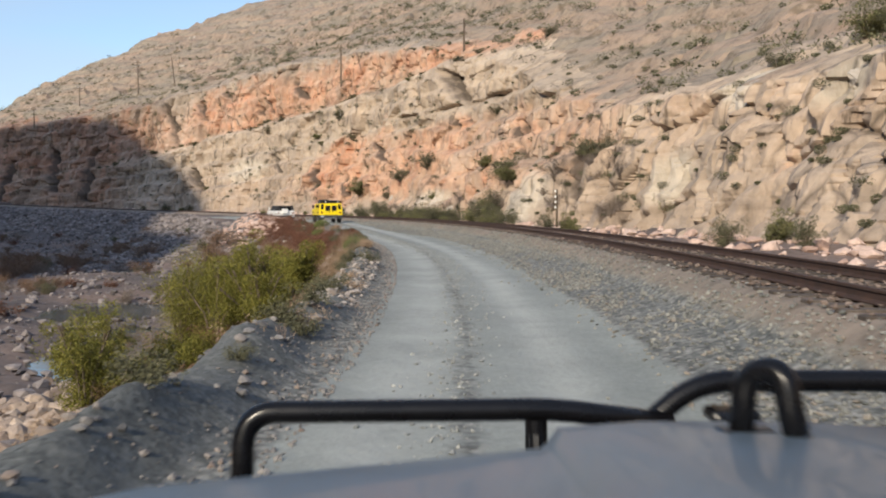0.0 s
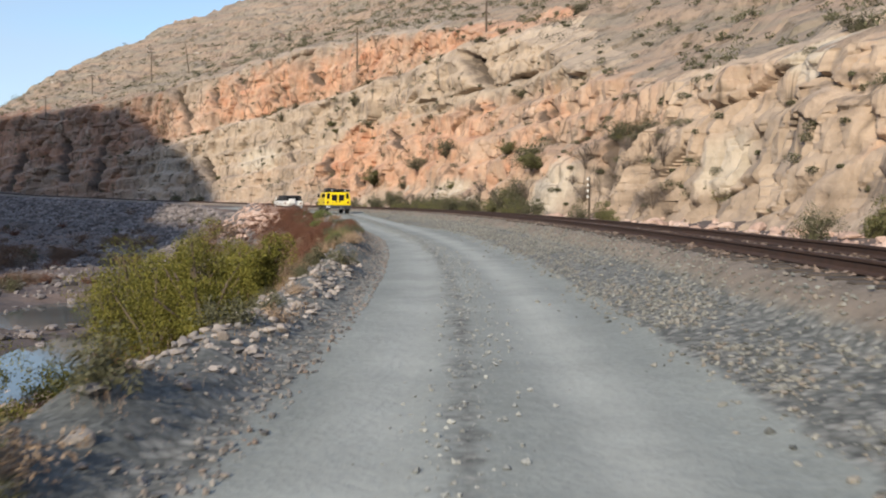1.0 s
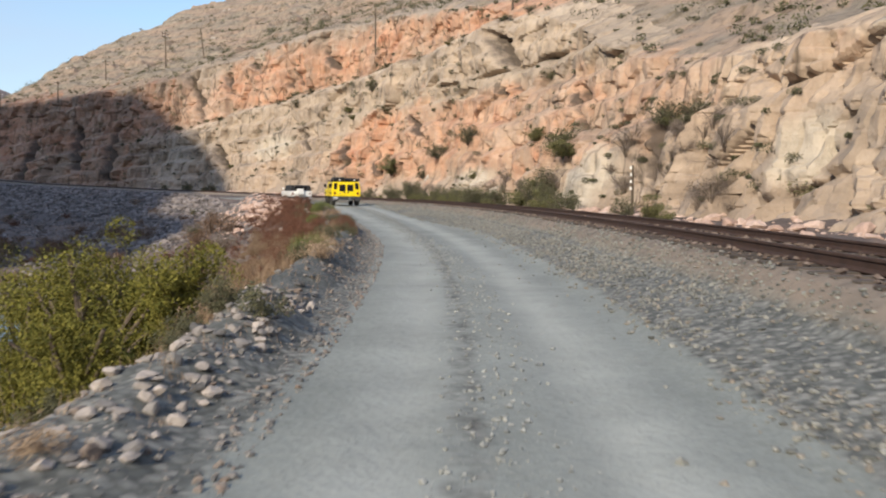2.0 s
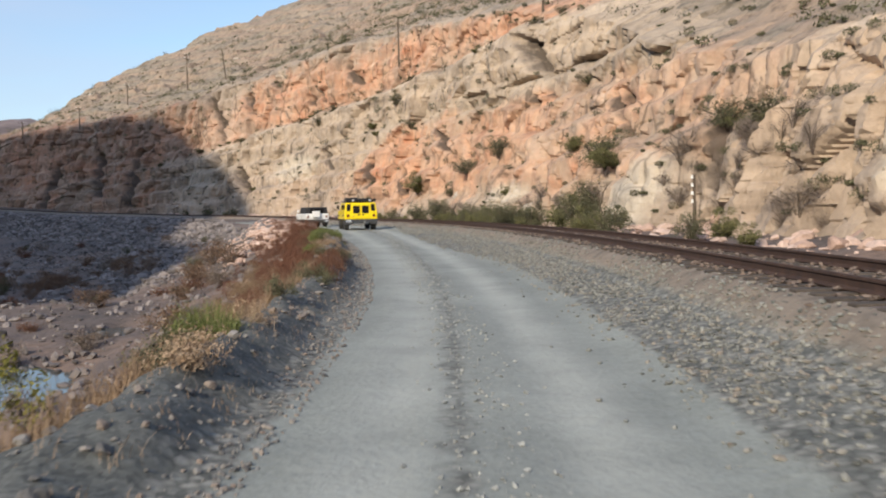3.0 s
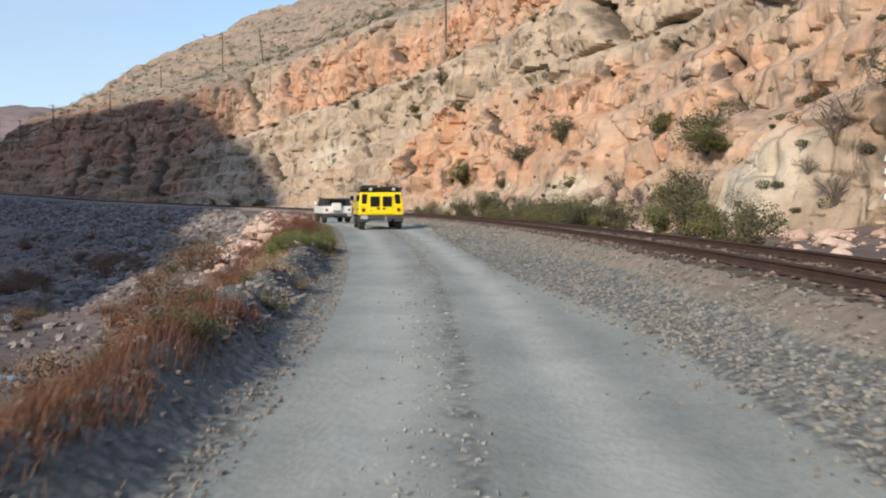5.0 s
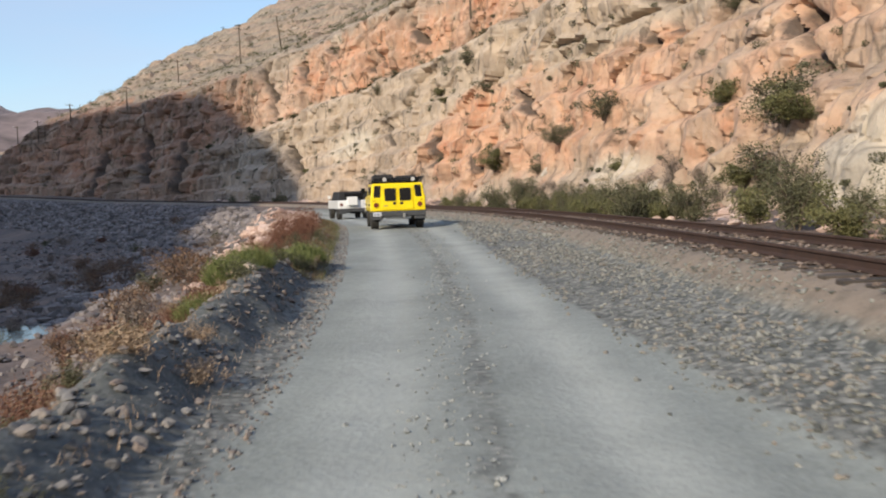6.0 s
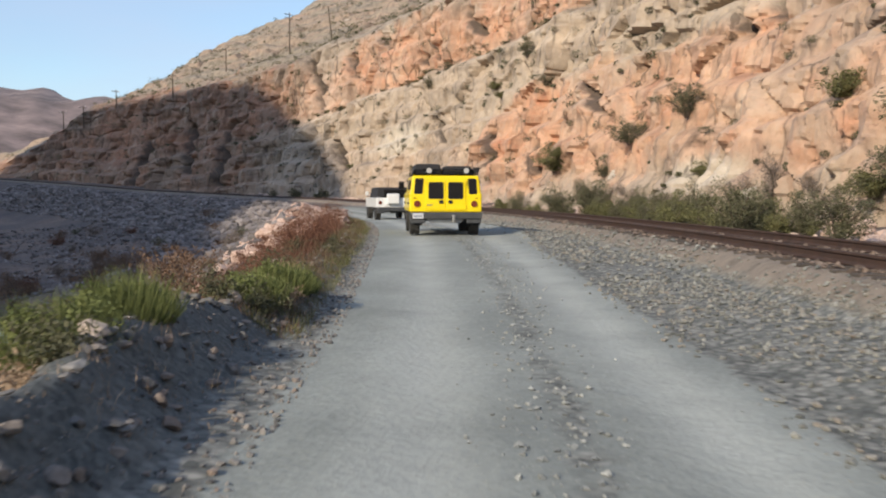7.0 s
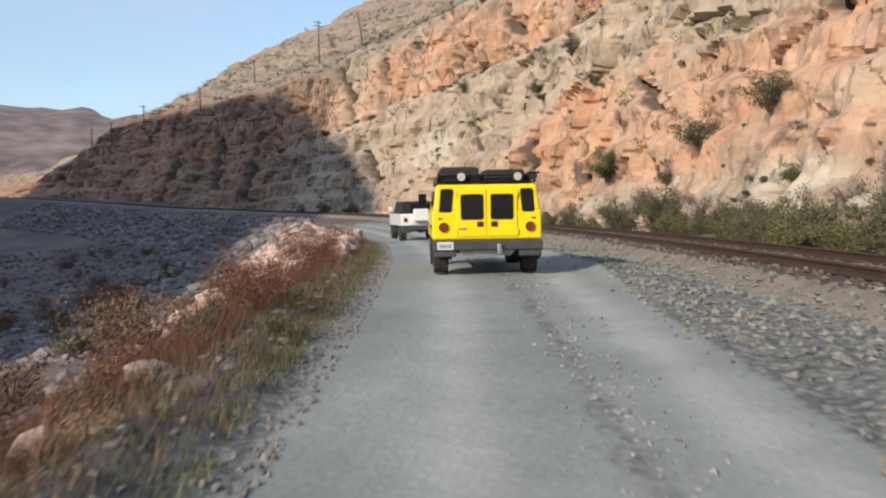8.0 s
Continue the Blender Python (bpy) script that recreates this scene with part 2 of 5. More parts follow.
def slope_material():
    m = Mat("stony_slope", 0.95)
    c = m.ramp(m.noise(0.05, 5, 0.6), [(0.3, (0.25, 0.21, 0.155)), (0.5, (0.33, 0.27, 0.205)), (0.68, (0.415, 0.31, 0.235))])
    bands = m.ramp(m.noise(0.16, 4, 0.55, (0.18, 0.18, 1.5), 0.4), [(0.38, (0.27, 0.23, 0.19)), (0.48, (0.41, 0.285, 0.215)), (0.56, (0.24, 0.21, 0.172)), (0.66, (0.41, 0.335, 0.265))])
    c = m.mix(0.55, c, bands)
    speck = m.ramp(m.noise(0.7, 6, 0.7), [(0.33, grey(0.45)), (0.47, grey(0.95)), (0.7, grey(1.2))])
    c = m.mix(0.8, c, speck, "MULTIPLY")
    tuft = m.ramp(m.noise(0.33, 5, 0.75, (1, 1, 0.6)), [(0.36, (0.40, 0.40, 0.34)), (0.46, grey(1.0))])
    c = m.mix(0.7, c, tuft, "MULTIPLY")
    c = m.mix(1.0, c, (0.86, 0.86, 0.86), "MULTIPLY")
    m.color(c)
    m.bump(m.noise(0.8, 7, 0.7), 0.8, 0.4)
    return m.m


def ground_material():
    """Dry earth, and packed grey road gravel where the ground's gravel mask says so."""
    m = Mat("dry_earth_and_gravel", 0.95)
    soil = m.ramp(m.noise(0.10, 5, 0.6), [(0.3, (0.075, 0.062, 0.060)), (0.5, (0.125, 0.096, 0.086)), (0.7, (0.22, 0.15, 0.115))])
    speck = m.ramp(m.noise(2.5, 6, 0.7), [(0.35, grey(0.55)), (0.5, grey(1.0)), (0.7, grey(1.25))])
    soil = m.mix(0.85, soil, speck, "MULTIPLY")
    road = m.ramp(m.noise(0.35, 5, 0.65), [(0.3, (0.236, 0.251, 0.236)), (0.7, (0.325, 0.341, 0.320))])
    worn = m.ramp(m.noise(0.9, 4, 0.6, (1.0, 0.12, 1.0)), [(0.35, grey(0.86)), (0.65, grey(1.08))])
    road = m.mix(0.8, road, worn, "MULTIPLY")
    grit = m.ramp(m.noise(26.0, 4, 0.75), [(0.3, grey(0.74)), (0.5, grey(1.0)), (0.72, grey(1.18))])
    road = m.mix(0.8, road, grit, "MULTIPLY")
    pebble = m.ramp(m.voronoi(13.0, "Color"), [(0.2, grey(0.8)), (0.8, grey(1.1))])
    road = m.mix(0.4, road, pebble, "MULTIPLY")
    mask = m.n.new("ShaderNodeAttribute")
    mask.attribute_name = "gravel"
    ragged = m.math("ADD", mask.outputs["Fac"], m.math("MULTIPLY", m.math("SUBTRACT", m.noise(1.3, 6, 0.7), 0.5), 0.9))
    fac = m.ramp(ragged, [(0.42, grey(0)), (0.6, grey(1))])
    tracks = m.n.new("ShaderNodeAttribute")
    tracks.attribute_name = "wheel_wear"
    dust = m.math("MULTIPLY", tracks.outputs["Fac"], m.ramp(m.noise(0.7, 5, 0.65), [(0.25, grey(0.35)), (0.6, grey(1.0))]))
    road = m.mix(dust, m.mix(1.0, road, (0.86, 0.87, 0.86), "MULTIPLY"), m.mix(0.3, (0.395, 0.408, 0.378), road))
    coarse = m.n.new("ShaderNodeAttribute")
    coarse.attribute_name = "coarse"
    stony = m.math("ADD", coarse.outputs["Fac"], m.math("MULTIPLY", m.math("SUBTRACT", m.noise(2.2, 5, 0.7), 0.5), 0.8))
    stony = m.ramp(stony, [(0.4, grey(0)), (0.62, grey(1))])
    chips = m.ramp(m.voronoi(11.0, "Color"), [(0.1, (0.085, 0.09, 0.085)), (0.5, (0.17, 0.174, 0.16)), (0.9, (0.29, 0.285, 0.26))])
    chips = m.mix(0.75, chips, m.ramp(m.voronoi(11.0), [(0.25, grey(1.1)), (0.75, grey(0.45))]), "MULTIPLY")
    road = m.mix(stony, road, chips)
    heap = m.n.new("ShaderNodeAttribute")
    heap.attribute_name = "dark_gravel"
    heaped = m.math("MULTIPLY", heap.outputs["Fac"], m.ramp(m.noise(0.9, 5, 0.65), [(0.25, grey(0.55)), (0.6, grey(1.0))]))
    crushed = m.ramp(m.voronoi(24.0, "Color"), [(0.1, (0.045, 0.05, 0.05)), (0.9, (0.13, 0.137, 0.132))])
    road = m.mix(heaped, road, crushed)
    strip = m.n.new("ShaderNodeAttribute")
    strip.attribute_name = "dry_sand"
    sandy = m.ramp(m.math("ADD", strip.outputs["Fac"], m.math("MULTIPLY", m.math("SUBTRACT", m.noise(1.1, 6, 0.7), 0.5), 1.1)), [(0.5, grey(0)), (0.8, grey(0.6))])
    sand = m.mix(0.8, (0.265, 0.22, 0.17), speck, "MULTIPLY")
    m.color(m.mix(sandy, m.mix(fac, soil, road), sand))
    m.bump(m.noise(1.5, 7, 0.7), 0.35, 0.1)
    m.bump(m.voronoi(13.0), 0.3, 0.015)
    m.bump(m.noise(40, 3, 0.7), 0.3, 0.008)
    return m.m


def plain(name, color, rough=0.6, metal=0.0, vary=0.15, scale=6.0, bump=0.0, coat=0.0):
    """A painted or bare surface with a little unevenness in tone and gloss."""
    m = Mat(name, rough, metal, color)
    f = m.noise(scale, 5, 0.6)
    tone = m.ramp(f, [(0.3, grey(1 - vary)), (0.7, grey(1 + vary))])
    m.color(m.mix(1.0, color, tone, "MULTIPLY"))
    m.rough(m.math("ADD", m.math("MULTIPLY", f, 0.2), max(rough - 0.1, 0.02)))
    if bump:
        m.bump(m.noise(scale * 8, 4, 0.6), 0.4, bump)
    if coat:
        m.b.inputs["Coat Weight"].default_value = coat
    return m.m


def pieces(name, a, b, rough=0.9, bump_scale=18.0, each="OBJECT", third=None):
    """Stone whose tone differs from piece to piece."""
    m = Mat(name, rough)
    src = m.n.new("ShaderNodeObjectInfo").outputs["Random"] if each == "OBJECT" else m.n.new("ShaderNodeNewGeometry").outputs["Random Per Island"]
    c = m.ramp(src, [(0.0, a), (1.0, b)] if third is None else [(0.0, a), (0.62, b), (0.64, third), (1.0, b)])
    c = m.mix(0.7, c, m.ramp(m.noise(bump_scale, 4, 0.65), [(0.3, grey(0.65)), (0.7, grey(1.2))]), "MULTIPLY")
    m.color(c)
    m.bump(m.noise(bump_scale * 1.5, 4, 0.7), 0.5, 0.02)
    return m.m


def leaf_material(name, a, b):
    m = Mat(name, 0.75)
    c = m.ramp(m.n.new("ShaderNodeNewGeometry").outputs["Random Per Island"], [(0.0, a), (1.0, b)])
    m.color(c)
    m.b.inputs["Specular IOR Level"].default_value = 0.2
    return m.m


ROCK, SLOPE, GROUND = rock_material(), slope_material(), ground_material()

# ---- the ground: wash, bank, road and railway bed in one sheet ----
POOLS = [(29.0, -13.2, 8.0, 3.2), (47.5, -17.0, 8.5, 5.0), (62, -13.6, 3.5, 1.5), (88, -17.3, 7, 2.4), (112, -24, 9, 3)]


def road_edge(s):
    """How far the road's left edge lies from the bend's middle line."""
    return np.interp(s, [-40, 0, 30, 50, 66, 90, 140], [-1.3, -1.2, -1.3, -1.85, -2.25, -2.2, -2.0])


def road_right(s):
    """Where the packed road gives way to loose stones on its right."""
    return np.interp(s, [-30, 10, 30, 42, 52, 62, 70, 80, 110], [2.6, 2.45, 2.6, 2.7, 1.95, 1.85, 2.0, 2.7, 2.9])


def road_rise(s):
    """The road climbs a little before the bend closes."""
    return np.interp(s, [44, 60, 78, 90, 108, 220, 320], [0, 0.13, 0.45, 0.38, 0.2, 0.2, 0.1])


def far_grade(s):
    """The railway and its bank climb as they go round the bend."""
    return np.interp(s, [115, 137, 185, 200, 240, 254, 311, 430], [0, 0.15, 0.55, 0.75, 1.5, 1.9, 4.3, 9])


def ground_height(s, o):
    """Height of the ground by place along and across the road."""
    climb = road_rise(s) * np.interp(o, [-16, -7, -2.5, 2.5, 3.9], [0, 0.7, 1, 1, 0])
    climb = climb + far_grade(s) * np.interp(o, [-30, -9], [0, 1])
    left = np.clip((1.2 - o) / 2.2, 0, 1)
    o = o - left * (road_edge(s) + 1.9)
    steep = np.interp(s, [50, 95], [0.0, 1.0])
    xs = [-270, -120, -60, -24, -18, -13, -9, -5.2, -3.9, -3.1, -2.3, -1.9, 2.2, 3.6, 4.15, 6.95, 8.3, 12, 17, 22]
    near = np.interp(o, xs, [-4.0, -4.6, -4.6, -4.3, -4.2, -4.1, -3.7, -1.6, -0.5, -0.05, 0, 0, 0, 0.30, 0.70, 0.70, 0.15, 0.1, 0.3, 0.8])
    far = np.interp(o, xs, [-4.0, -4.6, -4.6, -4.5, -4.3, -3.2, -1.9, -0.5, -0.12, 0.0, 0, 0, 0, 0.30, 0.70, 0.70, 0.15, 0.1, 0.3, 0.8])
    z = near * (1 - steep) + far * steep
    berm = np.interp(s, [-30, 0, 2.5, 10, 14, 20, 30, 42, 54, 62, 75, 100], [0.46, 0.42, 0.24, 0.24, 0.38, 0.40, 0.46, 0.52, 0.56, 0.22, 0.10, 0.08])
    across = o + 0.16 * vnoise(s / 3.0, 0 * s, seed=6) + 0.08 * vnoise(s / 0.9, 0 * s, seed=7)
    heap = np.interp(across, [-3.9, -3.35, -2.95, -2.78, -2.70, -2.22, -2.1, -1.75], [0, 0.62, 0.97, 1.02, 0.96, 0.14, 0.08, 0])
    z = z + berm * heap * (0.92 + 0.45 * fbm(s / 2.0, o / 0.9, seed=5))
    z = z + np.clip(heap * 1.6, 0, 1) * (0.10 * fbm(s / 0.75, o / 0.55, seed=8, octaves=3) + 0.05 * fbm(s / 0.3, o / 0.22, seed=9, octaves=2))
    z = z + 1.25 * np.exp(-(((s - 93) / 6.5) ** 2) - ((o + 5.4) / 1.7) ** 2)
    wild = np.clip((-o - 2.6) / 3, 0, 1) + np.clip((o - 8) / 3, 0, 1)
    z = z + wild * (0.40 * fbm(s / 6, o / 6, seed=2) + 0.22 * fbm(s / 1.3, o / 1.3, seed=3))
    for ps, po, pa, pb in POOLS:
        z = z - 0.9 * np.exp(-(((s - ps) / pa) ** 2 + ((o - po) / pb) ** 2) ** 2) * (o < -7)
    z = z - 0.03 * (np.exp(-((o + 0.62) / 0.26) ** 2) + np.exp(-((o - 1.15) / 0.26) ** 2))
    return z + climb + 0.012 * fbm(s / 0.8, o / 0.8, seed=4)


def at_ground(s, o):
    return float(ground_height(np.array([float(s)]), np.array([float(o)]))[0])


S_AXIS = np.concatenate([np.arange(-260, -20, 8.0), np.arange(-20, -12, 0.35), np.arange(-12, 72, 0.18), np.arange(72, 110, 0.35), np.arange(110, 240, 1.2), np.arange(240, 900, 8.0)])
O_AXIS = np.concatenate([np.arange(-262, -60, 10.0), np.arange(-60, -20, 2.0), np.arange(-20, -6, 0.6), np.arange(-6, -4, 0.2), np.arange(-4, -1.2, 0.085), np.arange(-1.2, 8, 0.17), np.arange(8, 24, 0.8), np.array([26.0, 40, 80, 200, 500, 1200, 2600])])
S2, O2 = np.meshgrid(S_AXIS, O_AXIS, indexing="ij")
gx, gy = lay_np(S2, O2)
gz = ground_height(S2, O2)
ground = tagged(grid_object("ground", gx, gy, gz, GROUND), "dry stony earth and a grey gravel road", "ground", kind="structure")
mask = np.interp(S2, [125, 165], [1, 0]) * np.clip((O2 - road_edge(S2) + np.interp(S2, [55, 66], [1.3, 0.4])) / 0.7 + 0.5, 0, 1) * np.clip((3.85 - O2) / 0.5 + 0.5, 0, 1)
rough_part = np.clip((O2 - road_right(S2)) / 0.5 + 0.5, 0, 1) + np.clip((road_edge(S2) + 0.05 - O2) / 0.5 + 0.5, 0, 1)
rough_part = np.clip(rough_part + 0.55 * np.exp(-((O2 - 0.30) / 0.3) ** 2), 0, 1)
stones = ground.data.attributes.new("coarse", "FLOAT", "POINT")
stones.data.foreach_set("value", rough_part.ravel().astype(np.float32))
sway = 0.10 * np.sin(S2 / 13)
worn = np.exp(-((O2 + 0.68 - sway - 0.5 * (road_edge(S2) + 1.9)) / 0.45) ** 2) + np.exp(-((O2 - 1.3 - sway) / 0.42) ** 2)
wear = ground.data.attributes.new("wheel_wear", "FLOAT", "POINT")
wear.data.foreach_set("value", np.clip(worn, 0, 1).ravel().astype(np.float32))
heaped = np.clip((road_edge(S2) - 0.22 - O2) / 0.25, 0, 1) * np.clip((O2 - road_edge(S2) + 1.75) / 0.5, 0, 1) * np.interp(S2, [0.5, 2.5, 12, 15, 62, 78], [1.0, 0.2, 0.2, 1.0, 1.0, 0.3])
sandy = np.clip((O2 - 3.5) / 0.35, 0, 1) * np.clip((4.5 - O2) / 0.3, 0, 1)
sand = ground.data.attributes.new("dry_sand", "FLOAT", "POINT")
sand.data.foreach_set("value", sandy.ravel().astype(np.float32))
dark = ground.data.attributes.new("dark_gravel", "FLOAT", "POINT")
dark.data.foreach_set("value", heaped.ravel().astype(np.float32))
layer = ground.data.attributes.new("gravel", "FLOAT", "POINT")
layer.data.foreach_set("value", mask.ravel().astype(np.float32))

# ---- the cliff ----
def cells(x, y, seed):
    """Broken blocks: a number for the nearest block, and the distance to its edge."""
    ix, iy = np.floor(x).astype(np.int64), np.floor(y).astype(np.int64)
    d1 = np.full(x.shape, 9.0)
    d2 = np.full(x.shape, 9.0)
    mark = np.zeros(x.shape)
    for dx in (-1, 0, 1):
        for dy in (-1, 0, 1):
            jx, jy = ix + dx, iy + dy
            d = np.hypot(jx + hashed(jx, jy, 0 * jx, seed) - x, jy + hashed(jx, jy, 0 * jx + 1, seed) - y)
            tag = hashed(jx, jy, 0 * jx + 2, seed)
            nearer = d < d1
            d2 = np.where(nearer, d1, np.minimum(d2, d))
            mark = np.where(nearer, tag, mark)
            d1 = np.where(nearer, d, d1)
    return mark, d2 - d1


# deep upright clefts: along at the foot and at the head, lowest and highest point, width, depth
CLEFTS = [(216, 227, 15.7, 28.8, 0.9, 8.0), (213, 215.5, 12, 15.2, 0.8, 6.0), (197, 204.5, 4.5, 11.8, 0.8, 6.0), (209, 213.7, 21.5, 27.5, 0.8, 5.0), (110.6, 117.6, 16, 22, 1.1, 6.0), (108.3, 111.4, 12.5, 15.9, 0.5, 3.0),
          (105.8, 109, 12.4, 15.6, 0.5, 3.0), (83.2, 90.6, 6, 12.4, 0.55, 3.0), (187.5, 189.5, 21, 24.2, 1.0, 3.5), (182.5, 187.7, 21, 26.7, 0.5, 2.5), (200.5, 205, 26, 30, 0.8, 3.0), (125, 135.5, 8.2, 14.3, 0.5, 1.8),
          (108, 111, 11.9, 14.9, 0.4, 2.0), (88, 92.5, 9, 12.6, 0.5, 2.2), (260, 269, 5.5, 18.5, 1.6, 5.0), (104, 106, 5.2, 7.2, 0.4, 1.6), (42.2, 43.5, 1.8, 4.2, 0.4, 1.4), (245, 250, 3, 18, 1.2, 5.0), (282, 286, 3, 16, 1.2, 3.0),
          (137, 139, 3, 8, 0.5, 1.5), (150, 153, 4, 10, 0.7, 1.5), (66, 68, 2, 8, 0.6, 1.3), (172, 176, 23, 29, 0.9, 2.5), (160, 163, 5, 9, 0.5, 1.6), (170, 175, 8, 13, 0.5, 1.8)]


def bench(s):
    """Height of the bench under the upper orange beds."""
    return np.interp(s, [0, 100, 125, 145, 160, 175, 188, 202, 215, 245, 300], [25, 23.8, 22.8, 21.6, 20.8, 19.8, 18.9, 17.4, 15.6, 12.5, 8])


def seam(s):
    """Height of the dark bedding crack in the lower cliff."""
    return np.interp(s, [0, 100, 147, 170, 200, 245, 300], [16.6, 16, 15.9, 14.4, 12, 8.5, 5])


def cliff_top(s):
    return np.interp(s, [-260, 0, 55, 80, 100, 130, 160, 195, 216, 250, 300, 314, 332, 348, 380, 900], [8, 8, 9.5, 13, 20, 27.5, 31, 31, 29, 26, 25, 23, 14, 8, 6, 6])


def cliff_surface(s, l):
    """Cliff by place along it and by length l up its face (0 to 1, then 30 m of slope for each 1)."""
    top = cliff_top(s)
    crest = np.interp(s, [-260, 0, 120, 245, 285, 311, 325, 338, 350, 900], [190, 190, 190, 225, 180, 117, 80, 56, 40, 34])
    f = np.clip(l, 0, 1)
    run = np.clip(l - 1, 0, None) * 30
    z = -0.6 + (top + 0.6) * f
    bed = z + 0.03 * (s - 140)
    stair = (z - seam(s)) / 3.1 + 0.5 * vnoise(s / 21, z / 12, seed=15) + 0.12 * vnoise(s / 3.5, z / 4, seed=14)
    tread = stair - np.floor(stair)
    zt = z + 3.1 * np.interp(s, [20, 90], [0.35, 0.85]) * (smooth((tread - 0.66) / 0.34) - tread) * np.clip(z / 4, 0, 1)   # steep risers between narrow ledges
    o = 18.2 + np.interp(zt, [-0.6, 1.5, 6, 14, 28, 34], [-0.7, 1.0, 3.0, 7.2, 11.0, 13.0]) + 2.6 * smooth((z - bench(s) + 1.0) / 1.8) * smooth((s - 60) / 50) * np.interp(s, [205, 230], [1.0, 0.3])
    lip = np.clip(0.45 + 1.2 * vnoise(s / 6.0, 0 * s, seed=37), 0, 1) * smooth((s - 88) / 10) * smooth((160 - s) / 12)
    over = z - seam(s) - 0.5 * vnoise(s / 7, 0 * s, seed=38)
    o = o + lip * (1.1 * np.exp(-((over + 0.2) / 0.24) ** 2) - 0.5 * smooth(over / 0.12) * np.exp(-np.clip(over, 0, None) / 1.6))
    o = o - 2.6 * np.exp(-((s - 75) / 5.0) ** 2) * smooth((7.5 - z) / 3.0)   # a low pale buttress
    up = bed + 0.6 * run                     # the measure in which blocks and ledges follow one another
    o = o + run
    z = z + 0.49 * np.minimum(run, np.maximum(crest - 31.5, 4)) + 0.03 * np.maximum(run - (crest - 31.5), 0)
    face = np.clip(1.1 - np.maximum(l - 1.0, 0) * 1.3, 0.13, 1.0) * np.clip(l / 0.06, 0.15, 1)
    ribs = 2.8 * fbm(s / 26, z / 40, seed=11, octaves=3) - 2.0 * np.abs(fbm(s / 9, z / 26, seed=12, octaves=3)) + 0.45 * fbm(s / 1.7, z / 6.5, seed=13, octaves=4, rough=0.6)
    warp = 1.2 * fbm(s / 9, z / 9, seed=20, octaves=2)
    big, gap1 = cells((s + warp) / 6.0, (up + warp) / 6.5, 21)
    mid_, gap2 = cells((s + 0.4 * warp) / 1.9, (up + 0.3 * warp) / 2.4, 22)
    small, _ = cells((s - 0.3 * warp) / 0.85, up / 0.95, 23)
    flute, gap4 = cells((s + 0.3 * warp) / 2.0, (up + 2 * warp) / 11.0, 26)
    fluted = smooth(0.35 + 1.1 * vnoise(s / 23, up / 13, seed=27)) * np.clip((1.12 - l) * 5, 0, 1)
    blocks = 1.5 * fluted * (flute - 0.5) + 1.0 * (big - 0.5) + 0.42 * (mid_ - 0.5) + 0.15 * (small - 0.5)
    cuts = 1.0 * fluted * (1 - smooth(gap4 / 0.12)) + 0.55 * (1 - smooth(gap1 / 0.10)) + 0.2 * (1 - smooth(gap2 / 0.13))
    row = (s + 1.6 * warp + 1.2 * vnoise(z / 5, s / 40, seed=28) + 0.5 * fbm(z / 1.6, s / 9, seed=34, octaves=3)) / np.interp(s, [60, 130], [5.0, 7.5]) + 0.5 * vnoise(s / 31, 0 * s, seed=29)
    rank = np.floor(row)
    tall = smooth(0.25 + 1.9 * vnoise(rank * 7.31, up / 7.0, seed=30))
    rib_edges = (0.5 + 1.2 * hashed(rank.astype(np.int64), 0 * rank.astype(np.int64), 0 * rank.astype(np.int64), 33)) * tall * (1 - (row - rank)) ** 1.6 * np.clip((1.15 - l) * 5, 0, 1)
    cleft, shade_streak = 0 * s, 0 * s
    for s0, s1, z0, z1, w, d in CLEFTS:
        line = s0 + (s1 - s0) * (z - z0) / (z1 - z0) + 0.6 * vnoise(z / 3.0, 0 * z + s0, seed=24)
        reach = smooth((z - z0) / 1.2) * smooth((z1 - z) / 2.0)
        # mask along each cleft for its painted inner shade
        shade_streak = np.maximum(shade_streak, reach * np.exp(-((s - line) / (1.5 * w)) ** 2))
        cleft = cleft + reach * (d * np.exp(-((s - line) / w) ** 2) - min(0.28 * d, 1.2) * np.exp(-np.abs(s - line) / 4.0) * (s > line))
    o = o + face * (ribs + blocks + cuts - 0.9 * rib_edges) + cleft * np.clip(face * 2, 0, 1)
    lump = np.clip(l - 1.0, 0, 0.5) * 2
    terrace = run / 5.5 + 0.9 * fbm(s / 22, run / 30, seed=35, octaves=3)
    tread = terrace - np.floor(terrace)
    z = z + np.clip((l - 1.0) * 3, 0, 1) * (2.6 * hashed(np.floor(terrace).astype(np.int64), np.floor(s / 16 + 2 * warp).astype(np.int64), 0 * np.floor(s).astype(np.int64), 36)) * (smooth(tread / 0.28) - tread)
    z = z + lump * (2.2 * fbm(s / 14, o / 14, seed=18, octaves=3) + 1.0 * (big - 0.5) + 0.6 * (mid_ - 0.5) + 0.25 * (small - 0.5)) + 0.15 * np.clip((l - 1) * 4, 0, 1) * fbm(s / 1.2, l * 20, seed=19, octaves=3)
    return o, z, shade_streak


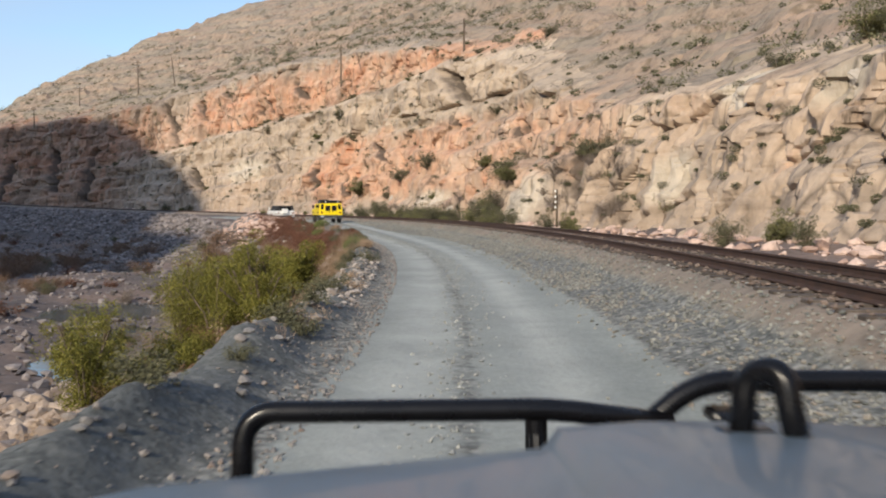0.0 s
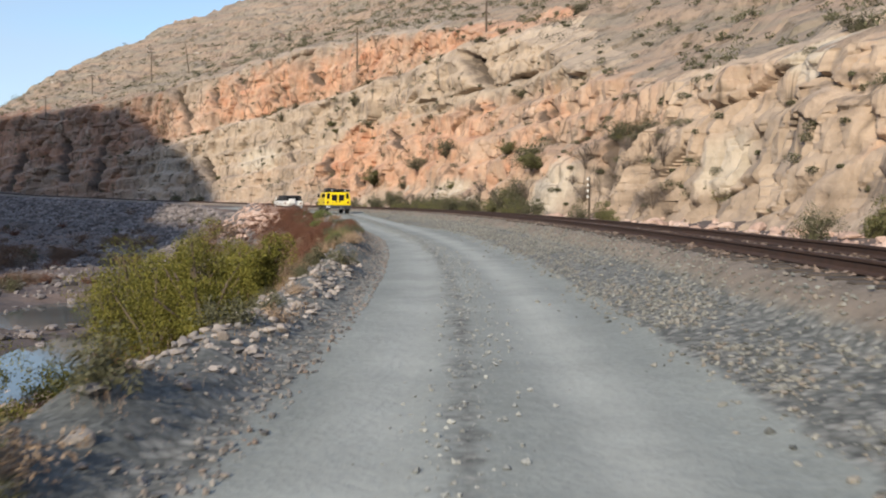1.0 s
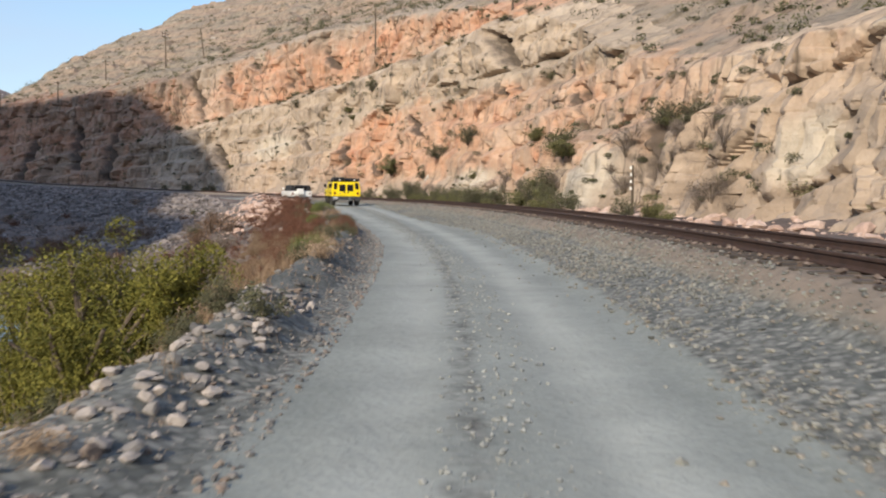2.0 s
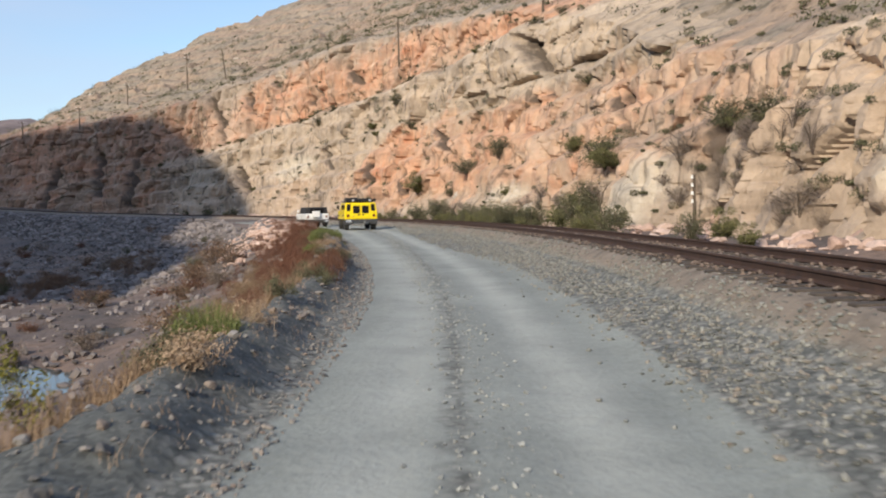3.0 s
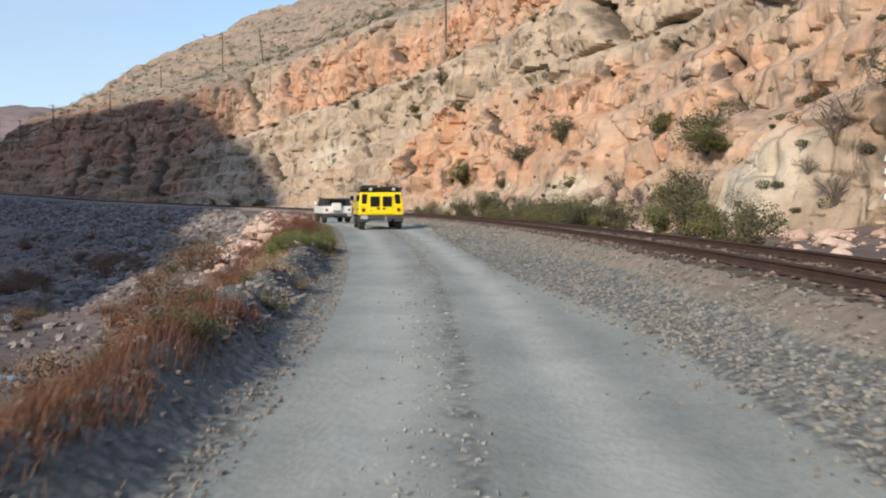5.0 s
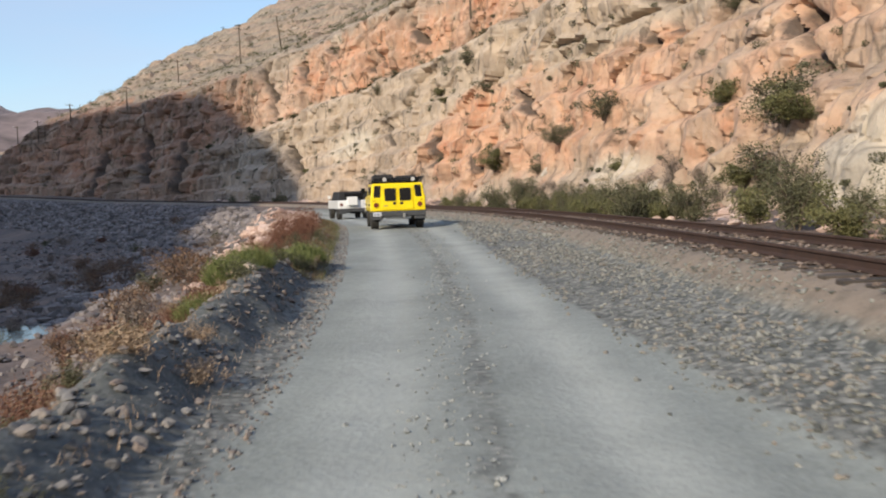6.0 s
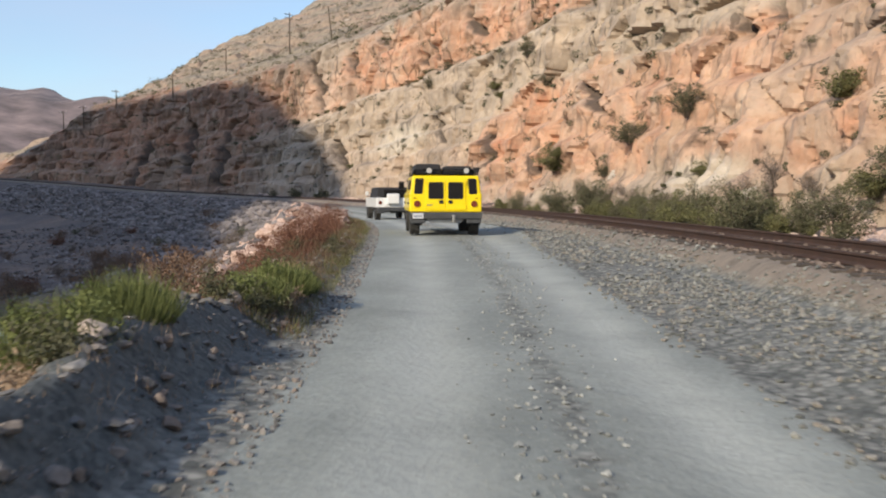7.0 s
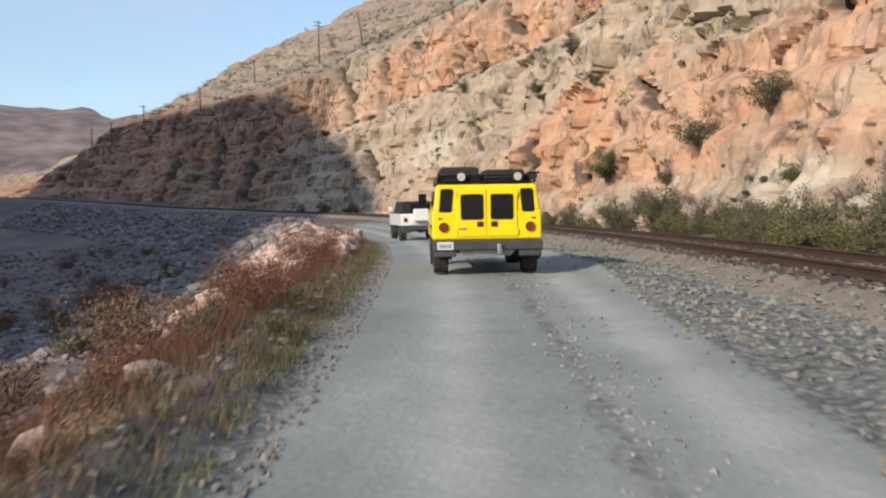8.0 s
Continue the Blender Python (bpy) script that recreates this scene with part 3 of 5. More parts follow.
S_C = np.concatenate([np.arange(-260, 0, 8.0), np.arange(0, 24, 0.5), np.arange(24, 130, 0.26), np.arange(130, 240, 0.34), np.arange(240, 330, 0.6), np.arange(330, 440, 1.5), np.arange(440, 900, 12.0)])
L_C = np.concatenate([np.arange(0, 1, 1 / 95.0), np.arange(1, 2.4, 0.02), np.arange(2.4, 4, 0.04), np.arange(4, 8.2, 0.12), np.array([10.0, 14, 20, 30, 50])])
S3, L3 = np.meshgrid(S_C, L_C, indexing="ij")
CO, CZ, shade_streaks = cliff_surface(S3, L3)
CX, CY = lay_np(S3, CO)
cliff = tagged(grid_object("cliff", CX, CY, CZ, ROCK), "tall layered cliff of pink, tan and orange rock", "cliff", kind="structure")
cliff.data.set_sharp_from_angle(angle=radians(28))
cliff.data.materials.append(SLOPE)
ls, ll = np.meshgrid(S_C[:-1], L_C[:-1], indexing="ij")
cliff.data.polygons.foreach_set("material_index", (ll > 1.12 + 0.25 * fbm(ls / 12, ll * 3, seed=25)).astype(np.int32).ravel())

Z1, Z2, ZT = bench(S3), seam(S3), cliff_top(S3)
bed = np.where(CZ < Z2, CZ / Z2, np.where(CZ < Z1, 1 + (CZ - Z2) / (Z1 - Z2), 2 + (CZ - Z1) / np.maximum(ZT - Z1, 5)))
lower = np.interp(S3, [20, 55, 70, 85, 104, 112, 148, 160, 180], [0.05, 0.15, 0.4, 0.6, 0.7, 0.82, 0.82, 0.2, -0.05]) * np.interp(bed, [0, 0.12, 0.3, 0.75, 1.0], [0.0, 0.4, 1.0, 1.0, 0.1])
iron = np.where(bed < 1, lower, np.interp(bed, [1.0, 1.25, 1.9, 2.12, 2.75, 3.1], [0.2, 0.05, 0.0, 0.8, 0.72, 0.15]) - 0.25 * smooth((S3 - 205) / 15))
# rust evened out past here, to redden the shade painted into that stretch
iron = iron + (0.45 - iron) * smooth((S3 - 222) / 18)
pale = sum(np.exp(-((S3 - a) / b) ** 2 - ((CZ - c) / d) ** 2) for a, b, c, d in ((73, 4.0, 2.3, 3.0), (44.6, 2.0, 3.8, 2.0), (41, 2.2, 9.2, 1.6), (29.5, 2.0, 8.0, 1.5), (104, 5.0, 3.0, 1.6), (182, 9.0, 9.5, 3.0)))
for name, value in (("bed", bed), ("level", CZ - Z2), ("iron", iron), ("pale", pale), ("shade_brown", smooth((S3 - 218) / 22)), ("cleft_shade", shade_streaks)):
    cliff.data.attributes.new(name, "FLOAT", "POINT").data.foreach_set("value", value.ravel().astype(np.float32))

# ---- the opposite canyon side, west of the wash, which throws the long shadow ----
# where the hill's shadow has its upper edge: x, y, height
SHADOW_EDGE = [(-24, 112, -6), (-30, 118, -1.2), (-46, 147, -1.0), (-48, 200, -0.6), (-50, 222, 2.0), (-58, 230, 8.0), (-68, 240, 13.0), (-76, 246, 19.0), (-84, 251, 24.5), (-100, 270, 23.5), (-130, 300, 17.5), (-165, 320, 11.0)]


def shadow_ridge(far=215.0):
    u, w = np.array([SUN_AZ.x, SUN_AZ.y]), np.array([SUN_AZ.y, -SUN_AZ.x])
    edge = np.array(SHADOW_EDGE, float)
    ep = edge[:, :2] @ w
    top = edge[:, 2] + (far - edge[:, :2] @ u) * math.tan(radians(SUN_ELEV))
    p = np.concatenate([ep.min() - np.array([40.0, 25, 12]), np.arange(ep.min(), ep.max(), 3.0), ep.max() + np.array([6.0, 18, 36])])
    height = np.interp(p, np.r_[ep.min() - 45, ep.min() - 8, ep, ep.max() + 40], np.r_[5, 70, top, 10])
    q = np.linspace(-1, 1, 25)
    P, Q = np.meshgrid(p, q, indexing="ij")
    H = (height[:, None] + 6) * np.clip(1 - np.abs(Q), 0, 1) ** 0.8 - 6
    D = far + Q * 120
    H = H + 3.0 * fbm(P / 15, D / 15, seed=31) * np.clip(np.abs(Q) * 3, 0, 1)
    return D * u[0] + P * w[0], D * u[1] + P * w[1], H


tagged(grid_object("hill_west", *shadow_ridge(), SLOPE), "steep stony hill across the wash", "hill", kind="structure")

# ---- far hills up the canyon ----
def far_hills():
    a = np.radians(np.arange(18, 75, 0.5))
    r = np.array([620.0, 700, 780, 860, 940, 1020, 1200, 1500])
    A, Rr = np.meshgrid(a, r, indexing="ij")
    top = 128 + 14 * fbm(np.degrees(A) / 7, Rr / 300, seed=41) - 1.1 * np.abs(np.degrees(A) - 40)
    H = top * np.interp(Rr, [620, 940, 1200, 1500], [-0.1, 0.75, 1.0, 0.9]) + 8 * fbm(np.degrees(A) / 1.5, Rr / 60, seed=42)
    return -Rr * np.sin(A), Rr * np.cos(A), H - 6


FAR = plain("distant_brown_slope", (0.20, 0.15, 0.14), 0.95, 0, 0.55, 0.035, 0.0)
tagged(grid_object("hill_far", *far_hills(), FAR), "distant bare brown hills under the sky", "hill", kind="structure")

# ---- more materials ----
BALLAST = pieces("ballast_stone", (0.10, 0.105, 0.098), (0.275, 0.275, 0.25), each="ISLAND", third=(0.23, 0.195, 0.16))
BED_STONE = pieces("rust_stained_ballast", (0.09, 0.065, 0.052), (0.25, 0.19, 0.155), each="ISLAND")
RUBBLE = pieces("bank_rubble", (0.085, 0.085, 0.088), (0.25, 0.235, 0.22), each="ISLAND", third=(0.21, 0.16, 0.13))
PALE_RUBBLE = pieces("pale_rubble", (0.18, 0.17, 0.165), (0.44, 0.385, 0.345), each="ISLAND", bump_scale=9.0)
TAN_RUBBLE = pieces("tan_rubble", (0.20, 0.15, 0.12), (0.46, 0.37, 0.30), each="ISLAND", bump_scale=7.0)
ROAD_STONE = pieces("road_pebble", (0.19, 0.20, 0.195), (0.36, 0.365, 0.345), each="ISLAND")
RIPRAP = pieces("riprap_stone", (0.085, 0.075, 0.074), (0.28, 0.245, 0.235), each="ISLAND", bump_scale=6.0)
PINK = pieces("pink_stone", (0.42, 0.28, 0.22), (0.62, 0.47, 0.40), each="ISLAND", bump_scale=5.0)
PINK_ROCK = pieces("broken_pink_rock", (0.42, 0.28, 0.22), (0.62, 0.47, 0.40), bump_scale=2.5)
BOULDER = pieces("pale_boulder", (0.34, 0.27, 0.22), (0.50, 0.42, 0.36), bump_scale=8.0)
RUST = plain("rusty_rail_steel", (0.062, 0.034, 0.024), 0.75, 0.2, 0.35, 5.0, 0.004)
TIE = pieces("weathered_sleeper_wood", (0.05, 0.04, 0.033), (0.10, 0.08, 0.065), bump_scale=14.0)
LEAF_OLIVE = leaf_material("olive_leaves", (0.07, 0.074, 0.014), (0.225, 0.205, 0.045))
LEAF_DULL = leaf_material("grey_green_leaves", (0.05, 0.052, 0.03), (0.15, 0.145, 0.085))
LEAF_FRESH = leaf_material("fresh_green_stems", (0.073, 0.092, 0.03), (0.215, 0.24, 0.09))
LEAF_RUST = leaf_material("rust_red_dry_leaves", (0.085, 0.038, 0.024), (0.225, 0.108, 0.07))
LEAF_DRY = leaf_material("dry_red_grass", (0.075, 0.035, 0.023), (0.20, 0.10, 0.066))
LEAF_STRAW = leaf_material("dry_straw", (0.20, 0.13, 0.08), (0.45, 0.34, 0.24))
LEAF_SAGE = leaf_material("sage_leaves", (0.065, 0.068, 0.03), (0.20, 0.19, 0.085))
LEAF_GREY = leaf_material("grey_brown_twigs", (0.10, 0.08, 0.07), (0.27, 0.22, 0.185))
LEAF_BROWN = leaf_material("brown_dry_leaves", (0.075, 0.046, 0.032), (0.23, 0.145, 0.096))
LEAF_TAN = leaf_material("tan_dry_stems", (0.14, 0.09, 0.058), (0.34, 0.245, 0.16))
TWIG = plain("grey_twigs", (0.13, 0.10, 0.075), 0.9, 0, 0.25, 20.0)
POLE_WOOD = plain("weathered_pole_wood", (0.10, 0.075, 0.055), 0.9, 0, 0.3, 8.0, 0.004)
PORCELAIN = plain("white_porcelain", (0.75, 0.75, 0.72), 0.3, 0, 0.05)


def water_material():
    m = Mat("pool_water", 0.06, 0.0, (0.05, 0.07, 0.08))
    m.b.inputs["IOR"].default_value = 1.33
    m.color(m.ramp(m.noise(0.4, 3), [(0.3, (0.05, 0.06, 0.06)), (0.7, (0.10, 0.12, 0.12))]))
    m.bump(m.noise(3.0, 3, 0.5), 0.15, 0.02)
    return m.m


WATER = water_material()

# ---- pools in the wash ----
for k, (ps, po, pa, pb) in enumerate(POOLS):
    bm = bmesh.new()
    turns = np.linspace(0, 2 * math.pi, 72, endpoint=False)
    reach = np.linspace(0.25, 1.5, 60)
    A, Q = np.meshgrid(turns, reach, indexing="ij")
    bank = ground_height(ps + pa * Q * np.cos(A), po + pb * Q * np.sin(A))
    level = at_ground(ps, po) + 0.55
    shore = [float(reach[np.argmax(b > level)]) + 0.03 if (b > level).any() else 1.2 for b in bank]
    ring = [bm.verts.new(lay(ps + r * pa * math.cos(a), po + r * pb * math.sin(a), level)) for a, r in zip(turns, shore)]
    middle = bm.verts.new(lay(ps, po, level))
    for a, b in zip(ring, ring[1:] + ring[:1]):
        bm.faces.new((middle, a, b))
    pool = part("water", bm, WATER)
    tagged(pool, "still shallow pool in the wash", "water", kind="structure")

# ---- railway ----
RAIL_A, RAIL_B, TIE_TOP = 4.75, 6.25, 0.725


def rail_mesh(o):
    half = [(0.0, 0.172), (0.032, 0.170), (0.036, 0.150), (0.034, 0.132), (0.010, 0.118), (0.009, 0.045), (0.030, 0.022), (0.070, 0.012), (0.070, 0.0)]
    outline = half + [(-a, b) for a, b in reversed(half[1:])]
    n = len(outline)
    along = np.concatenate([np.arange(-70, 130, 2.0), np.arange(130, 430, 5.0)])
    verts = [lay(a, o + dx, TIE_TOP + 0.006 + dz + float(far_grade(a))) for a in along for dx, dz in outline]
    faces = [(i * n + j, i * n + (j + 1) % n, (i + 1) * n + (j + 1) % n, (i + 1) * n + j) for i in range(len(along) - 1) for j in range(n)]
    return verts, faces


track = thing("railway_track", Matrix.Identity(4), "rusty railway track on a raised bed of grey ballast", "railway track")
for o in (RAIL_A, RAIL_B):
    ob = mesh_object("rail", *rail_mesh(o), RUST)
    ob.parent = track
    tagged(ob, "rust-brown steel rail")
bm = box(bmesh.new(), -1.3, 1.3, -0.115, 0.115, -0.17, 0.0, 0.012, 1)
first = part("sleeper", bm, TIE, track)
rnd = random.Random(5)
for k in range(270):
    a = -28 + 0.55 * k
    ob = first if k == 0 else new("sleeper", first.data)
    ob.parent = track
    ob.matrix_basis = spot(a, (RAIL_A + RAIL_B) / 2 + rnd.uniform(-0.04, 0.04), TIE_TOP, rnd.uniform(-1.2, 1.2))


# ---- stones ----
def stone_shapes(seed, count=7, fineness=1):
    """A few rough stones as points and triangles."""
    rng = np.random.default_rng(seed)
    out = []
    for _ in range(count):
        bm = bmesh.new()
        bmesh.ops.create_icosphere(bm, subdivisions=fineness, radius=1.0)
        v = np.array([p.co for p in bm.verts])
        f = np.array([[p.index for p in q.verts] for q in bm.faces])
        bm.free()
        for _ in range(5 if fineness == 1 else 9):   # hew flat sides
            n = rng.normal(size=3)
            n /= np.linalg.norm(n)
            far = v @ n
            v = v - np.outer(np.maximum(far - rng.uniform(0.45, 0.75), 0), n)
        v *= 1 + (0.12 if fineness == 1 else 0.05) * rng.normal(size=(len(v), 1))
        v *= rng.uniform(0.7, 1.2, 3) * (1, 1, 0.75)
        out.append((v, f))
    return out


def chip_shapes(seed, count=7):
    """Small angular chips of eight faces."""
    rng = np.random.default_rng(seed)
    v = np.array([(1, 0, 0), (-1, 0, 0), (0, 1, 0), (0, -1, 0), (0, 0, 1), (0, 0, -1)], float)
    f = np.array([(0, 2, 4), (2, 1, 4), (1, 3, 4), (3, 0, 4), (2, 0, 5), (1, 2, 5), (3, 1, 5), (0, 3, 5)])
    return [((v + 0.28 * rng.normal(size=v.shape)) * (1.15, 0.95, 0.75), f) for _ in range(count)]


SHAPES, CHIPS, ROCKS = stone_shapes(3), chip_shapes(4), stone_shapes(6, 9, 2)


def strew(name, s, o, size, material, label, category, sink=0.35, lift=0.0, shapes=None):
    """Strews stones on the ground, joined into one object."""
    rng = np.random.default_rng(len(s))
    shapes = shapes or CHIPS
    z = ground_height(s, o)
    x, y = lay_np(s, o)
    verts, faces, base = [], [], 0
    for k, (v, f) in enumerate(shapes):
        pick = np.arange(len(s)) % len(shapes) == k
        n = int(pick.sum())
        a = rng.uniform(0, 2 * math.pi, n)
        c, d = np.cos(a)[:, None], np.sin(a)[:, None]
        r = size[pick][:, None]
        px = (v[None, :, 0] * c - v[None, :, 1] * d) * r + x[pick][:, None]
        py = (v[None, :, 0] * d + v[None, :, 1] * c) * r + y[pick][:, None]
        pz = v[None, :, 2] * r * rng.uniform(0.7, 1.15, (n, 1)) + z[pick][:, None] + r * sink + lift
        verts.append(np.stack([px, py, pz], -1).reshape(-1, 3))
        faces.append((f[None] + base + (np.arange(n) * len(v))[:, None, None]).reshape(-1, 3))
        base += n * len(v)
    ob = mesh_object(name, np.concatenate(verts).tolist(), np.concatenate(faces).tolist(), material)
    return tagged(ob, label, category, kind="stuff")


rng = np.random.default_rng(8)


def band(n, s0, s1, o0, o1, small, large, power=2.0, thin=1.0):
    s = rng.uniform(s0, s1, n)
    o = o0 + (o1 - o0) * rng.uniform(0, 1, n) ** thin + 0.12 * rng.normal(size=n)
    return s, o, small + (large - small) * rng.uniform(0, 1, n) ** power


def patchy(s, o, size):
    """Stones lie in patches with barer ground between."""
    keep = rng.uniform(0, 1, len(s)) < np.clip(0.6 + 1.5 * fbm(s / 1.9, o / 0.8, seed=61), 0.12, 1.0) * np.clip(0.04 + (o - road_right(s) + 0.35) / 0.6, 0.03, 1)
    return s[keep], o[keep], size[keep]


loose = patchy(*band(52000, -13, 62, 1.55, 4.1, 0.008, 0.050, 2.6, 0.75))
coarser = loose[2] > 0.024
strew("shoulder_gravel", *(v[~coarser] for v in loose), BALLAST, "loose fine grey ballast on the railway shoulder", "gravel")
strew("shoulder_gravel", *(v[coarser] for v in loose), BALLAST, "loose grey ballast stones on the railway shoulder", "gravel", shapes=SHAPES)
strew("shoulder_gravel", *patchy(*band(17000, 62, 130, 1.6, 4.1, 0.016, 0.07, 2.6, 0.75)), BALLAST, "loose grey ballast stones on the railway shoulder", "gravel")
strew("track_ballast", *band(9000, -13, 110, 4.3, 6.9, 0.03, 0.06), BED_STONE, "rust-stained ballast between the sleepers", "gravel", lift=0.02)
sc = rng.uniform(-13, 90, 9000)
oc = 0.27 + rng.normal(0, 0.26, 9000) + 0.3 * np.sin(sc / 9)
strew("road_pebbles", sc, oc, 0.005 + 0.028 * rng.uniform(0, 1, 9000) ** 3.5, ROAD_STONE, "loose grey stones between the wheel tracks", "gravel")
sl = rng.uniform(-14, 100, 10000)
strew("verge_stones", sl, road_edge(sl) - np.abs(rng.normal(-0.1, 0.32, 10000)) + 0.22, 0.008 + 0.036 * rng.uniform(0, 1, 10000) ** 3, RUBBLE, "grey and brown stones along the road edge", "gravel", shapes=SHAPES[:4])
sb = rng.uniform(-14, 105, 9500)
strew("bank_rubble", sb, road_edge(sb) - 0.6 - rng.uniform(-0.2, 3.4, 9500), 0.012 + 0.085 * rng.uniform(0, 1, 9500) ** 5, RUBBLE, "broken grey and brown rubble on the river bank", "rubble", shapes=ROCKS)
sq = rng.uniform(1.0, 15, 1700)
strew("bank_rubble", sq, road_edge(sq) - 0.35 - 2.2 * rng.uniform(0, 1, 1700) ** 1.3, 0.012 + 0.085 * rng.uniform(0, 1, 1700) ** 4, PALE_RUBBLE, "pale pinkish rubble heaped along the road's edge", "rubble", shapes=ROCKS)
sq = rng.normal(-3.0, 2.2, 420)
strew("bank_rubble", sq, -3.6 - np.abs(rng.normal(0, 0.9, 420)), 0.02 + 0.28 * rng.uniform(0, 1, 420) ** 4, PALE_RUBBLE, "pale rocks on the bank's outer shoulder", "rubble", shapes=ROCKS)
sq = rng.normal(12.0, 4.2, 1300)
strew("bank_rubble", sq, np.minimum(-10.6 + rng.normal(0, 1.7, 1300) + 0.8 * np.sin(sq / 2.3), -7.0), 0.05 + 0.45 * rng.uniform(0, 1, 1300) ** 3.5, TAN_RUBBLE, "tan rocks on the edge of the wash", "rubble", shapes=ROCKS)
sq = rng.uniform(38, 62, 2600)
strew("bank_rubble", sq, road_edge(sq) - 0.4 - 1.5 * rng.uniform(0, 1, 2600), 0.010 + 0.07 * rng.uniform(0, 1, 2600) ** 4, RUBBLE, "grey stones lying on the gravel berm", "rubble", shapes=ROCKS)
sq = rng.normal(27.5, 3.4, 650)
strew("bank_rubble", sq, -4.9 + rng.normal(0, 0.8, 650), 0.03 + 0.22 * rng.uniform(0, 1, 650) ** 3.5, TAN_RUBBLE, "tan broken rocks on the outer river bank", "rubble", shapes=ROCKS)
sw = rng.uniform(-10, 220, 15000)
strew("wash_stones", sw, -7 - 48 * rng.uniform(0, 1, 15000) ** 1.5, 0.06 + 0.34 * rng.uniform(0, 1, 15000) ** 3, RIPRAP, "dark stones strewn over the wash floor", "rubble", shapes=SHAPES)
sr = rng.uniform(88, 290, 11000)
strew("riprap", sr, -rng.uniform(5.0, 19, 11000) + 4.5 * np.interp(sr, [125, 160], [0, 1]), 0.18 + 0.55 * rng.uniform(0, 1, 11000) ** 2.2, RIPRAP, "grey-violet broken riprap on the far bank", "riprap", sink=0.2, shapes=SHAPES)
sp, op = 93 + rng.normal(0, 6.0, 1800), np.minimum(-5.8 + rng.normal(0, 1.5, 1800), -3.4)
zp, rp = ground_height(sp, op), 0.08 + 0.5 * rng.uniform(0, 1, 1800) ** 3
order = np.argsort(-rp)
heap = thing("rock_heap", spot(93, -5.8, at_ground(93, -5.8)), "sunlit heap of broken pink rock on the river bank", "rock heap")
fine = strew("rubble", sp[order[290:]], op[order[290:]], rp[order[290:]], PINK, "small broken pink stones", "", sink=0.15, shapes=ROCKS)
fine.parent, fine.matrix_parent_inverse = heap, heap.matrix_basis.inverted()
rock_meshes = []
for v, f in ROCKS:
    me = bpy.data.meshes.new("rock")
    me.from_pydata(v.tolist(), [], f.tolist())
    me.materials.append(PINK_ROCK)
    rock_meshes.append(me)
for k, i in enumerate(order[:290]):
    ob = new("rock", rock_meshes[k % len(rock_meshes)])
    ob.parent = heap
    ob.matrix_basis = heap.matrix_basis.inverted() @ spot(float(sp[i]), float(op[i]), float(zp[i] + 0.15 * rp[i]), 47.0 * k, 8.0 * (k % 5)) @ Matrix.Scale(float(rp[i]), 4)
st = rng.uniform(10, 230, 3500)
strew("talus", st, rng.uniform(12, 20.5, 3500), 0.06 + 0.5 * rng.uniform(0, 1, 3500) ** 4, PINK, "fallen pink and tan rock at the cliff foot", "rubble", sink=0.2, shapes=ROCKS)


def boulder(s, o, size, turn, shape):
    v, f = SHAPES[shape % len(SHAPES)]
    bm = bmesh.new()
    vs = [bm.verts.new(p) for p in v * size * (1, 1, 0.8)]
    for t in f:
        bm.faces.new([vs[i] for i in t])
    bmesh.ops.subdivide_edges(bm, edges=list(bm.edges), cuts=2, use_grid_fill=True)
    for p in bm.verts:
        p.co += p.co.normalized() * (0.10 * size * noise.noise(p.co / size * 1.7 + Vector((shape * 9.1, 0, 0))))
    bmesh.ops.bevel(bm, geom=[e for e in bm.edges if len(e.link_faces) == 2 and e.calc_face_angle() > 0.6], offset=0.03 * size, segments=1, affect="EDGES")
    ob = part("boulder", bm, BOULDER, m=spot(s, o, at_ground(s, o) + 0.28 * size, turn))
    tagged(ob, "pale tan boulder half sunk in the river bank", "boulder", "boulders along the bank")


for k, (a, o, r) in enumerate([(-3.2, -3.5, 1.0), (-1.5, -3.9, 0.8), (8.5, -4.2, 0.55), (7.0, -4.9, 0.4), (9.5, -5.0, 0.45), (14, -4.6, 0.35), (16.5, -4.2, 0.4), (19, -4.9, 0.5), (24, -4.5, 0.45), (27, -4.8, 0.6), (32, -4.3, 0.35),
                               (36, -5.0, 0.5), (40, -4.8, 0.4), (44, -5.2, 0.6), (50, -4.6, 0.35), (53.5, -3.9, 0.33), (61, -4.0, 0.55), (64, -4.6, 0.5), (67, -5.2, 0.45), (74, -5.6, 0.5), (79, -5.4, 0.6), (85, -5.0, 0.6)]):
    boulder(a, o - 0.7, 0.55 * r, 37.0 * k, k)
for k, (a, o, r) in enumerate([(65.6, -3.65, 0.36), (63.4, -3.7, 0.30), (66.6, -3.9, 0.25), (-5.2, -4.2, 0.55), (-4.2, -4.6, 0.42), (53.6, -3.05, 0.16), (57.4, -2.9, 0.15)]):
    boulder(a, o, r, 61.0 * k + 20, k + 3)


